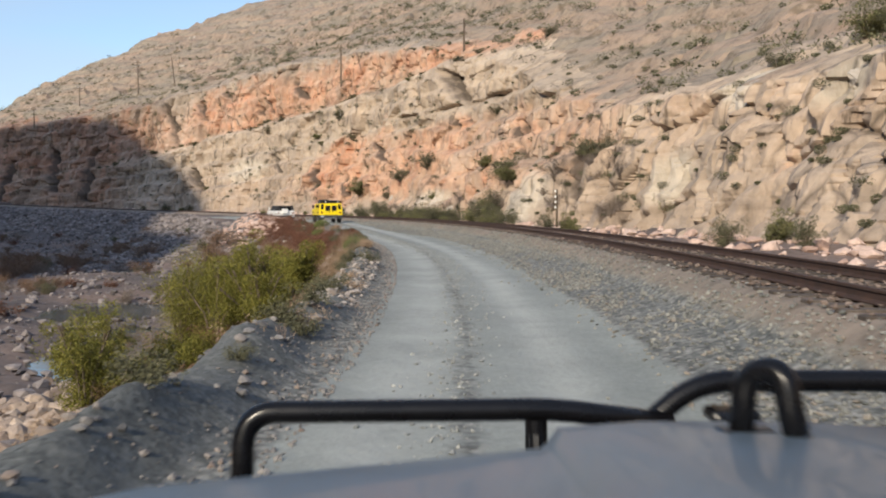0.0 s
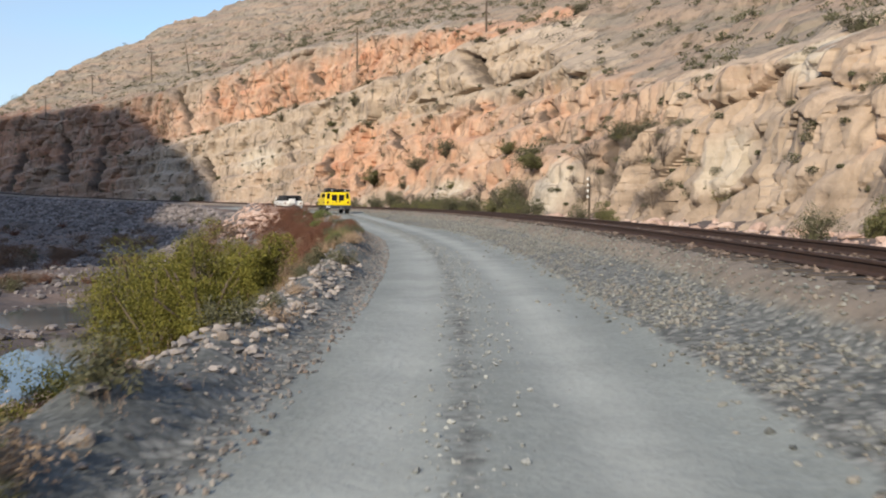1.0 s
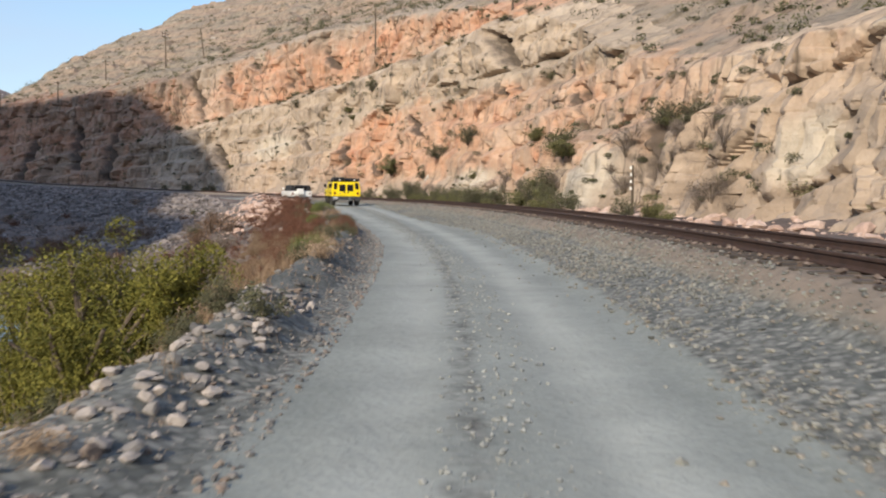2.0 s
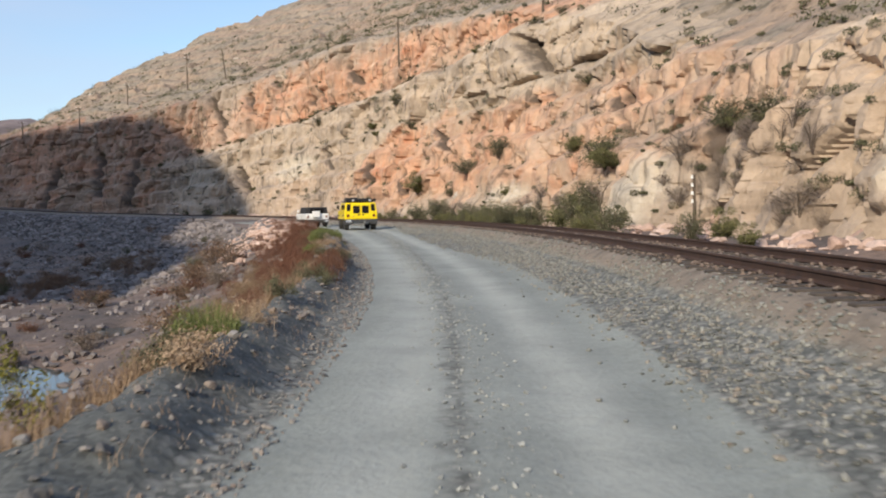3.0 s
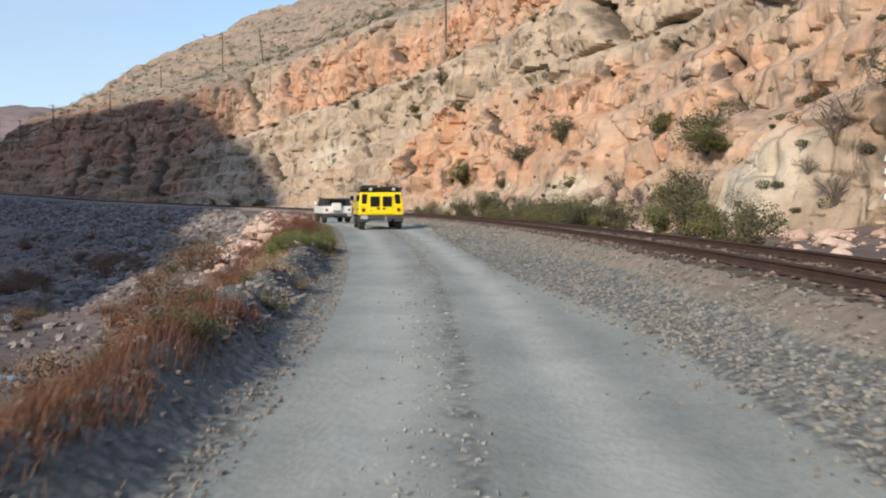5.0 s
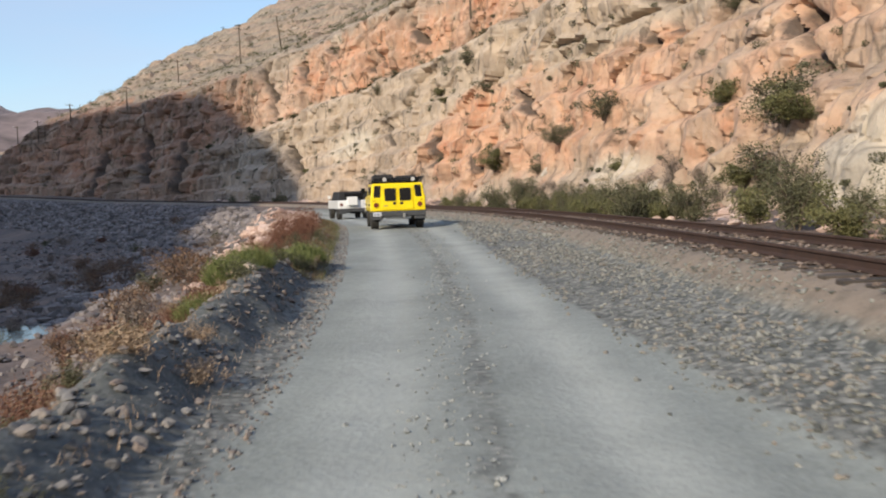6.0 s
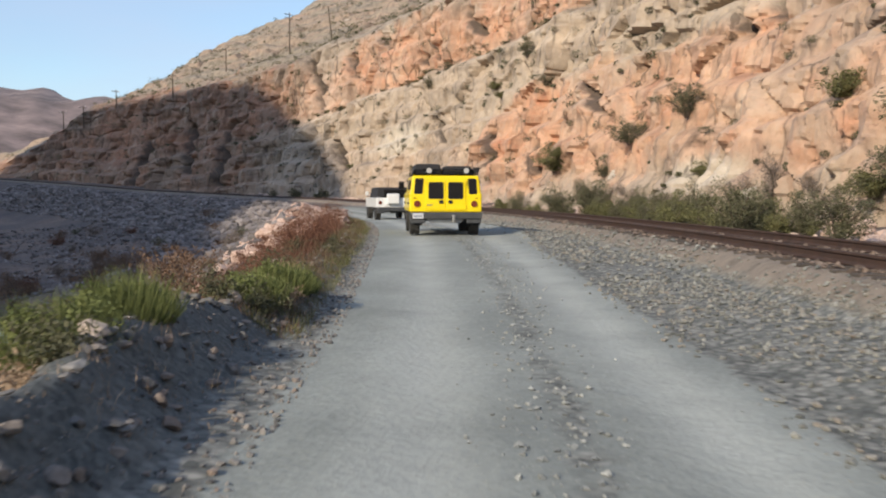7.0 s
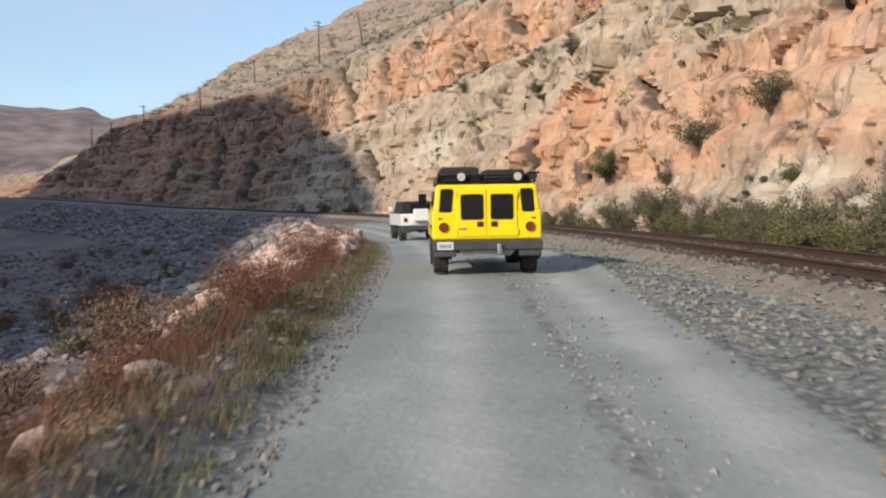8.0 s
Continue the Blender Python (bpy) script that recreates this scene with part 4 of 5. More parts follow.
# ---- plants ----
def leaf_mesh(name, centres, n, size, material, rng, stretch=1.0, up=0.0):
    """Many small leaves round the centres (x, y, z, radius)."""
    c = np.array(centres)
    which = rng.integers(0, len(c), n)
    d = rng.normal(size=(n, 3))
    d /= np.linalg.norm(d, axis=1)[:, None]
    p = c[which, :3] + d * (c[which, 3] * rng.uniform(0.25, 1.0, n) ** 0.5)[:, None] * (1, 1, stretch)
    a = rng.normal(size=(n, 3)) + (0, 0, up)
    a /= np.linalg.norm(a, axis=1)[:, None]
    b = np.cross(a, rng.normal(size=(n, 3)))
    b /= np.linalg.norm(b, axis=1)[:, None]
    l = (size * rng.uniform(0.5, 1.4, n))[:, None]
    w = l * 0.38
    q = np.stack([p - a * l, p + b * w, p + a * l, p - b * w], 1).reshape(-1, 3)
    f = np.arange(4 * n).reshape(-1, 4)
    return q, f


def bush(m, height, radius, leaves, size, material, label, seed, group="", name="bush", woody=True, low=0.2):
    """A shrub: many thin stems from one root and uneven clumps of leaves."""
    rng = np.random.default_rng(seed)
    root = thing(name, m, label, "bush", group)
    bm = bmesh.new()
    clumps, last_foot = [], None
    for k in range(9):
        a, out = rng.uniform(0, 2 * math.pi), radius * rng.uniform(0.25, 0.95)
        tip = Vector((math.cos(a) * out, math.sin(a) * out, height * rng.uniform(0.5, 0.95) * (1.1 - 0.35 * out / radius)))
        bend = Vector((tip.x * 0.35, tip.y * 0.35, tip.z * 0.55))
        first = len(bm.verts)
        tube(bm, [(0.05 * math.cos(a), 0.05 * math.sin(a), -0.15), bend, tip], 0.012 + 0.008 * height, 5)
        bm.verts.ensure_lookup_table()
        if last_foot is not None:
            bm.faces.new((bm.verts[last_foot], bm.verts[last_foot + 1], bm.verts[first]))
        last_foot = first
        for t in (-0.6, 0.15, 0.5, 0.8, 1.0):
            q = (bend * (1 + t) * 1.3 if t < 0 else bend.lerp(tip, t)) + Vector(rng.normal(size=3)) * radius * 0.13
            clumps.append((q.x, q.y, max(q.z, low * height), radius * rng.uniform(0.18, 0.38)))
    if woody:
        part("trunk", bm, TWIG, root, "thin grey branching stems")
    else:
        bm.free()
    q, f = leaf_mesh("leaves", clumps, leaves, size, material, rng, 0.9, 0.5)
    q[:, 2] = np.maximum(q[:, 2], 0.02)
    ob = mesh_object("crown", q.tolist(), f.tolist(), material)
    ob.parent = root
    return root


def blades(name, s, o, height, lean, width, material, label, category, per=7):
    """Tufts of thin blades on the ground, joined into one object."""
    rng = np.random.default_rng(len(s) + 1)
    s, o, h = (np.repeat(v, per) for v in (s, o, height))
    n = len(s)
    s = s + rng.normal(0, 0.06, n)
    o = o + rng.normal(0, 0.06, n)
    x, y = lay_np(s, o)
    z = ground_height(s, o) - 0.02
    a = rng.uniform(0, 2 * math.pi, n)
    h = h * rng.uniform(0.5, 1.2, n)
    tilt = lean * rng.uniform(0.2, 1.0, n) * h
    foot = np.stack([x, y, z], -1)
    side = np.stack([-np.sin(a), np.cos(a), 0 * a], -1) * width
    mid_ = foot + np.stack([np.cos(a) * tilt * 0.4, np.sin(a) * tilt * 0.4, h * 0.6], -1)
    tip = foot + np.stack([np.cos(a) * tilt, np.sin(a) * tilt, h], -1)
    v = np.stack([foot - side, foot + side, mid_ + side * 0.7, mid_ - side * 0.7, tip], 1).reshape(-1, 3)
    k = 5 * np.arange(n)[:, None]
    faces = np.concatenate([k + [0, 1, 2, 3]], 0).tolist() + np.concatenate([k + [3, 2, 4]], 0).tolist()
    return tagged(mesh_object(name, v.tolist(), faces, material), label, category, kind="stuff")


# tall olive bushes below the bank
for k, (a, o, h, r) in enumerate([(19.5, -9.4, 3.8, 1.5), (9.2, -9.8, 3.3, 1.15), (10.6, -10.0, 3.7, 1.3), (9.6, -9.0, 1.9, 0.95), (11.8, -7.6, 1.5, 1.0), (14.8, -5.8, 2.3, 1.0), (16.8, -4.5, 2.0, 0.9), (17.2, -6.4, 3.2, 1.25), (18.6, -5.8, 3.0, 1.15), (19.8, -7.4, 3.8, 1.4), (21.6, -9.2, 4.2, 1.6), (21.2, -7.6, 3.5, 1.2), (17.8, -7.8, 3.3, 1.3)]):
    bush(spot(a + 2, o + 0.4, at_ground(a + 2, o + 0.4), 40 * k), h, 1.15 * r, 15000, 0.034, LEAF_OLIVE, "tall olive-green bush growing below the river bank", 100 + k, "bushes below the bank")

# brown undergrowth among them
for k, (a, o, h, r) in enumerate([(12.4, -7.9, 1.4, 1.2), (13.9, -8.4, 1.5, 1.2), (11.2, -8.2, 1.1, 1.0), (14.6, -6.6, 1.1, 1.0)]):
    bush(spot(a, o, at_ground(a, o) - 0.05, 70 * k), h, r, 5200, 0.024, (LEAF_BROWN, LEAF_DRY)[k % 2], "brown dry undergrowth beneath the olive-green bushes", 130 + k, "brown undergrowth", "scrub_bush", False)

# fresh green broom-like plants on the bank
for k, (a, o, h, r) in enumerate([(22.4, -2.5, 0.55, 0.45), (52.6, -3.6, 0.46, 0.5), (53.8, -3.4, 0.48, 0.5), (54.9, -3.25, 0.44, 0.46), (58.3, -2.9, 0.38, 0.44), (59.2, -2.7, 0.40, 0.44), (60.1, -2.65, 0.32, 0.36)]):
    root = bush(spot(a, o, at_ground(a, o) - 0.05, 53 * k), 0.85 * h, 0.95 * r, 5200, 0.022, LEAF_FRESH, "fresh green broom-like shrub on the bank's edge", 200 + k, "green shrubs on the bank", "green_shrub")
    g = np.random.default_rng(250 + k)
    n = 2600
    ang, out = g.uniform(0, 2 * math.pi, n), r * g.uniform(0, 1, n) ** 0.5
    foot = np.stack([np.cos(ang) * out * 0.8, np.sin(ang) * out * 0.8, 0 * out], -1)
    high = h * g.uniform(0.35, 1.1, n) * (1.1 - 0.6 * (out / r) ** 2)
    tip = foot + np.stack([g.normal(0, 0.16, n) * high + np.cos(ang) * out * 0.25, g.normal(0, 0.16, n) * high + np.sin(ang) * out * 0.25, high], -1)
    turn = g.uniform(0, 2 * math.pi, n)
    side = np.stack([np.cos(turn), np.sin(turn), 0 * turn], -1) * 0.0035
    v = np.stack([foot - side, foot + side, tip + side * 0.3, tip - side * 0.3], 1).reshape(-1, 3)
    ob = mesh_object("foliage", v.tolist(), np.arange(4 * n).reshape(-1, 4).tolist(), LEAF_FRESH)
    ob.parent = root

# dry grass along the bank
sd = rng.uniform(31, 100, 8000)
sd = sd + 2.5 * np.sin(sd * 1.7)
blades("red_grass", sd, road_edge(sd) - 1.0 - np.abs(rng.normal(0, 2.3, 8000)) - 0.6 * (sd < 60), 0.14 + 0.40 * rng.uniform(0, 1, 8000) ** 1.7, 0.9, 0.0035, LEAF_DRY, "dry rust-red grass along the river bank", "grass", 13)
si = rng.uniform(32, 41, 900)
blades("red_grass", si, road_edge(si) - 0.55 - rng.uniform(0, 0.9, 900), 0.08 + 0.22 * rng.uniform(0, 1, 900) ** 1.7, 0.9, 0.0035, LEAF_DRY, "dry rust-red grass on the gravel berm", "grass", 12)
sd = rng.uniform(-4, 100, 2200)
st_ = rng.uniform(13, 38, 2600)
blades("straw_grass", st_, road_edge(st_) - 1.25 - np.abs(rng.normal(0, 1.8, 2600)), 0.15 + 0.35 * rng.uniform(0, 1, 2600) ** 1.5, 0.9, 0.0035, LEAF_TAN, "dry tan grass on the outer river bank", "grass", 12)
blades("straw_grass", sd, road_edge(sd) - 0.25 - np.abs(rng.normal(0, 1.2, 2200)), 0.04 + 0.13 * rng.uniform(0, 1, 2200) ** 2, 1.0, 0.003, LEAF_STRAW, "sparse dry straw by the road", "grass", 6)
sv = rng.uniform(57, 96, 3600)
blades("verge_grass", sv, road_edge(sv) - 0.15 - np.abs(rng.normal(0, 0.9, 3600)), 0.04 + 0.16 * rng.uniform(0, 1, 3600) ** 1.6, 1.0, 0.0035, LEAF_SAGE, "low olive-brown grass on the road's verge", "grass", 9)
sv = rng.uniform(57, 96, 2600)
blades("verge_grass", sv, road_edge(sv) - 0.3 - np.abs(rng.normal(0, 1.0, 2600)), 0.05 + 0.18 * rng.uniform(0, 1, 2600) ** 1.6, 1.0, 0.0035, LEAF_BROWN, "low brown dry grass on the road's verge", "grass", 9)
# rust-red dry shrubs along the bank
dry_model = [bush(spot(30 + 2.1 * k, -4.0, at_ground(30 + 2.1 * k, -4.0) - 0.05), h, r, 2800, 0.018, LEAF_RUST, "dry rust-red shrub on the river bank", 500 + k, "dry shrubs on the bank", "dry_shrub", False)
             for k, (h, r) in enumerate([(0.6, 0.6), (0.45, 0.55), (0.75, 0.65)])]
for k in range(105):
    a = rnd.uniform(33, 64) if k < 75 else rnd.uniform(64, 92)
    o = float(road_edge(a)) - (rnd.uniform(1.7, 3.9) if k < 75 else rnd.uniform(1.3, 2.8))
    if k % 9 == 0 and k < 75:
        o -= 1.5
    copy_thing(dry_model[k % 3], spot(a, o, at_ground(a, o) - 0.05, rnd.uniform(0, 360)) @ Matrix.Scale(rnd.uniform(0.55, 1.3), 4))

for k in range(46):
    a = rnd.uniform(57, 88)
    o = float(road_edge(a)) - rnd.uniform(2.0, 6.0)
    copy_thing(dry_model[k % 3], spot(a, o, at_ground(a, o) - 0.05, rnd.uniform(0, 360)) @ Matrix.Diagonal((1.2, 1.2, rnd.uniform(0.5, 0.8), 1)))

# low brown and tan brush on the outer bank
brush_model = [bush(spot(25 + 2.4 * k, -5.0, at_ground(25 + 2.4 * k, -5.0) - 0.05), h, r, 3000, 0.021, m, "low dry brush of tan and brown stems on the river bank", 520 + k, "brush on the bank", "brush", False)
               for k, (h, r, m) in enumerate([(0.8, 0.75, LEAF_TAN), (0.7, 0.7, LEAF_BROWN), (0.95, 0.8, LEAF_TAN)])]
for k in range(64):
    a = rnd.uniform(21, 37) if k < 40 else rnd.uniform(37, 60)
    o = float(road_edge(a)) - (rnd.uniform(2.7, 6.0) if k < 40 else rnd.uniform(3.4, 6.5))
    copy_thing(brush_model[(0, 1, 2, 0)[k % 4] if a < 36 else 2 * (k % 2)], spot(a, o, at_ground(a, o) - 0.05, rnd.uniform(0, 360)) @ Matrix.Scale(rnd.uniform(0.6, 1.25), 4))

for k in range(36):
    a = rnd.uniform(44, 66)
    o = float(road_edge(a)) - rnd.uniform(2.6, 6.5)
    copy_thing(brush_model[0] if k % 3 else dry_model[k % 2], spot(a, o, at_ground(a, o) - 0.05, rnd.uniform(0, 360)) @ Matrix.Scale(rnd.uniform(0.6, 1.15), 4))

# brown scrub on the steep bank below the berm
scrub_model = [bush(spot(-1 + 2.0 * k, -6.0, at_ground(-1 + 2.0 * k, -6.0) - 0.05), h, r, 3000, 0.022, m, "low brown scrub on the steep river bank", 560 + k, "brown scrub below the berm", "scrub_bush", False)
               for k, (h, r, m) in enumerate([(0.6, 0.7, LEAF_BROWN), (0.5, 0.7, LEAF_BROWN), (0.7, 0.6, LEAF_OLIVE)])]
for k in range(34):
    a = rnd.uniform(-5, 7)
    o = rnd.uniform(-8.5, -4.6)
    copy_thing(scrub_model[k % 3], spot(a, o, at_ground(a, o) - 0.05, rnd.uniform(0, 360)) @ Matrix.Scale(rnd.uniform(0.6, 1.2), 4))

weed_model = [bush(spot(21 + 3 * k, -2.4, at_ground(21 + 3 * k, -2.4) - 0.03), h, r, 1600, 0.017, m, "low grey-green weed on the gravel berm", 540 + k, "weeds on the berm", "weed", False)
              for k, (h, r, m) in enumerate([(0.28, 0.35, LEAF_DULL), (0.22, 0.4, LEAF_STRAW), (0.34, 0.32, LEAF_DULL)])]
for k in range(90):
    a = rnd.uniform(-8, 72)
    o = float(road_edge(a)) - rnd.uniform(0.5, 2.2)
    copy_thing(weed_model[k % 3], spot(a, o, at_ground(a, o) - 0.03, rnd.uniform(0, 360)) @ Matrix.Scale(rnd.uniform(0.6, 1.3), 4))

# brown scrub in the wash
wash_model = [bush(spot(70 + 5 * k, -11.0, at_ground(70 + 5 * k, -11.0) - 0.1), h, r, 1800, 0.049, m, "leafless brown scrub in the dry wash", 300 + k, "scrub in the wash", "scrub_bush", low=0.05)
              for k, (h, r, m) in enumerate([(1.2, 1.3, LEAF_BROWN), (0.9, 1.1, LEAF_DRY), (1.5, 1.4, LEAF_BROWN), (1.0, 1.0, LEAF_DULL), (1.1, 1.3, LEAF_GREY)])]
for k in range(120):
    a, o = (rnd.uniform(42, 130), rnd.uniform(-34, -8.5)) if k < 85 else (rnd.uniform(30, 200), rnd.uniform(-40, -8))
    copy_thing(wash_model[(0, 1, 2, 0, 4, 2, 3)[k % 7]], spot(a, o, at_ground(a, o) - 0.1, rnd.uniform(0, 360)) @ Matrix.Scale(rnd.uniform(0.6, 1.3), 4))

# bushes between railway and cliff
model = [bush(spot(60 + 3 * k, 11.5, at_ground(60 + 3 * k, 11.5)), h, r, 5600, 0.046, m, "grey-green bush between the railway and the cliff", 400 + k, "bushes by the railway", low=0.02)
         for k, (h, r, m) in enumerate([(1.9, 1.3, LEAF_DULL), (1.5, 1.2, LEAF_SAGE), (2.2, 1.4, LEAF_DULL), (1.2, 1.0, LEAF_SAGE)])]
for k in range(62):
    a, o = (rnd.uniform(77, 107), rnd.uniform(10.8, 14.0)) if k < 34 else (rnd.uniform(12, 215), rnd.uniform(10, 17.5))
    copy_thing(model[k % 4], spot(a, o, at_ground(a, o) - 0.05, rnd.uniform(0, 360)) @ Matrix.Scale(rnd.uniform(0.5, 1.2) if k < 34 else rnd.uniform(0.5, 1.0), 4))


def on_cliff(s, z):
    """The place on the cliff's surface at that height."""
    i = int(np.argmin(np.abs(S_C - s)))
    j = int(np.argmin(np.abs(CZ[i] - z)))
    return Vector((CX[i, j], CY[i, j], CZ[i, j]))


for k, (a, z, sc_) in enumerate([(117.7, 6.0, 1.5), (130.5, 4.0, 1.9), (109.2, 7.4, 1.5), (93, 6.8, 1.7), (84.5, 5.0, 2.3), (82.3, 5.0, 1.8), (84, 1.5, 1.8), (86, 1.8, 1.4), (61.4, 6.2, 1.4), (63, 6.1, 1.1), (151, 17.8, 1.3), (155, 13.3, 1.0), (67.7, 6.6, 1.5),
                                 (37.3, 11.6, 1.8), (33.5, 11.2, 1.5), (129, 5.2, 1.2), (121, 3.6, 0.9), (105, 3.0, 1.0), (145, 13.5, 1.0), (160, 15, 1.2), (42, 10.5, 1.1), (44, 1.6, 1.6), (178, 17, 1.2), (195, 6, 1.0), (100, 14, 1.0)]):
    p = on_cliff(a, z)
    copy_thing(model[k % 4], pose(p.x - 0.3, p.y, p.z - 0.3, 0, 0, 61 * k) @ Matrix.Diagonal((sc_, sc_, 0.66 * sc_, 1)))


# leafless grey brush on the low slopes by the railway
grey_model = [bush(pose(*on_cliff(66, 1.2 + k)), h, r, 2600, 0.03, LEAF_GREY, "leafless grey-brown brush on the slope above the railway", 430 + k, "grey brush under the cliff", "brush")
              for k, (h, r) in enumerate([(1.3, 1.2), (1.0, 1.1), (1.6, 1.2)])]
for k in range(46):
    a = rnd.uniform(50, 71) if k < 26 else rnd.uniform(76, 128)
    p = on_cliff(a, rnd.uniform(0.6, 6.5) if k < 26 else rnd.uniform(0.5, 2.4))
    copy_thing(grey_model[k % 3], pose(p.x - 0.2, p.y, p.z - 0.25, 0, 0, 47 * k) @ Matrix.Scale(rnd.uniform(0.6, 1.3), 4))


for k in range(44):
    a = rnd.uniform(95, 245)
    p = on_cliff(a, float(bench(a)) + rnd.uniform(-0.8, 0.8))
    grown = rnd.uniform(0.45, 1.0)
    copy_thing(model[k % 4], pose(p.x, p.y, p.z - 0.25, 0, 0, 83 * k) @ Matrix.Diagonal((grown * 1.2, grown * 1.2, grown * 0.6, 1)))

CHALK = pieces("white_outcrop_rock", (0.40, 0.35, 0.30), (0.52, 0.47, 0.41), bump_scale=1.6)
for k, (a, z, r) in enumerate([(311, 39.4, 2.0), (292, 62, 3.2), (120.3, 3.4, 0.9), (41, 8.9, 1.5), (39.4, 9.7, 1.0), (29.5, 8.0, 1.3), (262, 44, 2.0), (330, 16, 1.5), (99, 2.2, 1.1), (102, 1.9, 0.9)]):
    p = on_cliff(a, z)
    v, f = SHAPES[k % len(SHAPES)]
    bm = bmesh.new()
    vs = [bm.verts.new(q) for q in v * r]
    for t in f:
        bm.faces.new([vs[i] for i in t])
    bmesh.ops.subdivide_edges(bm, edges=list(bm.edges), cuts=7, use_grid_fill=True)
    for q in bm.verts:
        q.co += q.co.normalized() * r * (0.26 * noise.noise(q.co / r * 1.9 + Vector((k * 5.3, 0, 0))) + 0.16 * noise.noise(q.co / r * 4.0) + 0.08 * noise.noise(q.co / r * 9.0))
    tagged(part("pale_rock", bm, CHALK, m=pose(p.x + 0.45 * r, p.y, p.z - 0.3 * r, 20, 10, 71 * k)), "whitish block of rock standing out from the cliff", "rock", "pale rocks in the cliff")


def hillside_scrub(n, l0, l1, s0, s1, size, seed, label, leaf, per):
    """Small dark shrubs all over the hillside, joined."""
    g = np.random.default_rng(seed)
    i = g.choice(np.where((S_C > s0) & (S_C < s1))[0], n)
    j = g.choice(np.where((L_C > l0) & (L_C < l1))[0], n)
    p = np.stack([CX[i, j], CY[i, j], CZ[i, j]], -1)
    r = size * g.uniform(0.4, 1.3, n)
    centres = [(p[k, 0] + g.normal(0, 0.4) * r[k], p[k, 1] + g.normal(0, 0.4) * r[k], p[k, 2] + 0.45 * r[k], r[k] * 0.75) for k in range(n) for _ in range(3)]
    q, f = leaf_mesh("scrub", centres, n * per, leaf, LEAF_DULL, g, 0.7, 0.4)
    return tagged(mesh_object("hillside_scrub", q.tolist(), f.tolist(), LEAF_DULL), label, "scrub", kind="stuff")


hillside_scrub(1500, 1.03, 5.0, 20, 400, 1.0, 51, "dark desert shrubs dotted over the stony hillside", 0.15, 50)
hillside_scrub(1500, 1.02, 3.4, 110, 330, 0.95, 53, "low dark scrub along the hillside's ledges", 0.15, 40)
hillside_scrub(210, 0.1, 1.3, 15, 120, 0.42, 54, "small dark tufts on the near cliff", 0.055, 300)
hillside_scrub(420, 0.1, 1.0, 120, 330, 0.75, 52, "dark tufts rooted in the cliff's ledges", 0.10, 110)


# ---- poles ----
def utility_pole(m, height, arms, label, group):
    root = thing("utility_pole", m, label, "utility pole", group)
    part("post", cyl(bmesh.new(), (0, 0, -0.8), (0, 0, height), 0.17, 0.11, 10), POLE_WOOD, root)
    for k in range(arms):
        z = height - 0.4 - 0.8 * k
        arm = part("crossarm", box(bmesh.new(), -1.2, 1.2, 0.12, 0.24, z - 0.07, z + 0.07, 0.01, 1), POLE_WOOD, root)
        for x in (-1.05, -0.55, 0.55, 1.05):
            part("insulator", cyl(bmesh.new(), (x, 0.18, z + 0.07), (x, 0.18, z + 0.24), 0.05, 0.035, 8), PORCELAIN, arm)
    return root


for a, z, h, lean, arms in [(253.8, 32.8, 9.0, 0, 2), (244.8, 34.9, 8.0, -9, 0), (273, 31, 5.5, 0, 1), (277, 25, 5.0, 0, 1), (301, 23.5, 4.5, 0, 1), (313, 19, 5.5, 0, 1), (158.5, 23.8, 8.4, 0, 0), (118, 24.4, 5.0, 0, 0), (325, 19, 5.0, 0, 1)]:
    p = on_cliff(a, z)
    utility_pole(pose(p.x, p.y, p.z, 0, lean, heading(a) + 10), h, arms, "weathered wooden utility pole on the hillside", "poles on the hill")
p = lay(59.5, 15.9)
root = thing("signal_post", pose(p.x, p.y, at_ground(59.5, 15.9), 0, 0, heading(59.5)), "slim wooden line post with white insulators beside the railway", "line post")
part("post", cyl(bmesh.new(), (0, 0, -0.3), (0, 0, 3.1), 0.09, 0.07, 10), POLE_WOOD, root)
for k in range(4):
    part("insulator", cyl(bmesh.new(), (-0.13, -0.05, 1.6 + 0.42 * k), (-0.13, -0.05, 1.78 + 0.42 * k), 0.075, 0.05, 10), PORCELAIN, root, "white insulator")


# ---- vehicle materials ----
YELLOW = plain("yellow_paint", (0.86, 0.65, 0.01), 0.32, 0, 0.06, 3.0, coat=0.3)
WHITE = plain("white_paint", (0.74, 0.74, 0.72), 0.35, 0, 0.06, 3.0, coat=0.3)
SILVER = plain("dusty_silver_paint", (0.108, 0.143, 0.176), 0.42, 0.1, 0.10, 2.5, coat=0.2)
BLACK = plain("black_powder_coat", (0.005, 0.005, 0.006), 0.27, 0, 0.2, 8.0)
BLACK.node_tree.nodes["Principled BSDF"].inputs["Specular IOR Level"].default_value = 0.28
CANVAS = plain("black_canvas", (0.018, 0.018, 0.02), 0.85, 0, 0.3, 12.0, 0.004)
TYRE = plain("dusty_tyre_rubber", (0.045, 0.043, 0.04), 0.85, 0, 0.3, 9.0, 0.004)
STEEL = plain("dull_steel", (0.35, 0.35, 0.34), 0.45, 0.8, 0.2, 8.0)
BUMPER = plain("dark_grey_bumper", (0.05, 0.052, 0.055), 0.55, 0, 0.25, 8.0)
LAMP_RED = plain("red_brown_lens", (0.16, 0.035, 0.02), 0.25, 0, 0.1)
LAMP_CLEAR = plain("clear_lamp_glass", (0.62, 0.62, 0.60), 0.12, 0.3, 0.1)
PLATE = plain("pale_plate", (0.55, 0.56, 0.58), 0.5, 0, 0.05)
MARKS = plain("dark_marks", (0.10, 0.12, 0.18), 0.6, 0, 0.05)
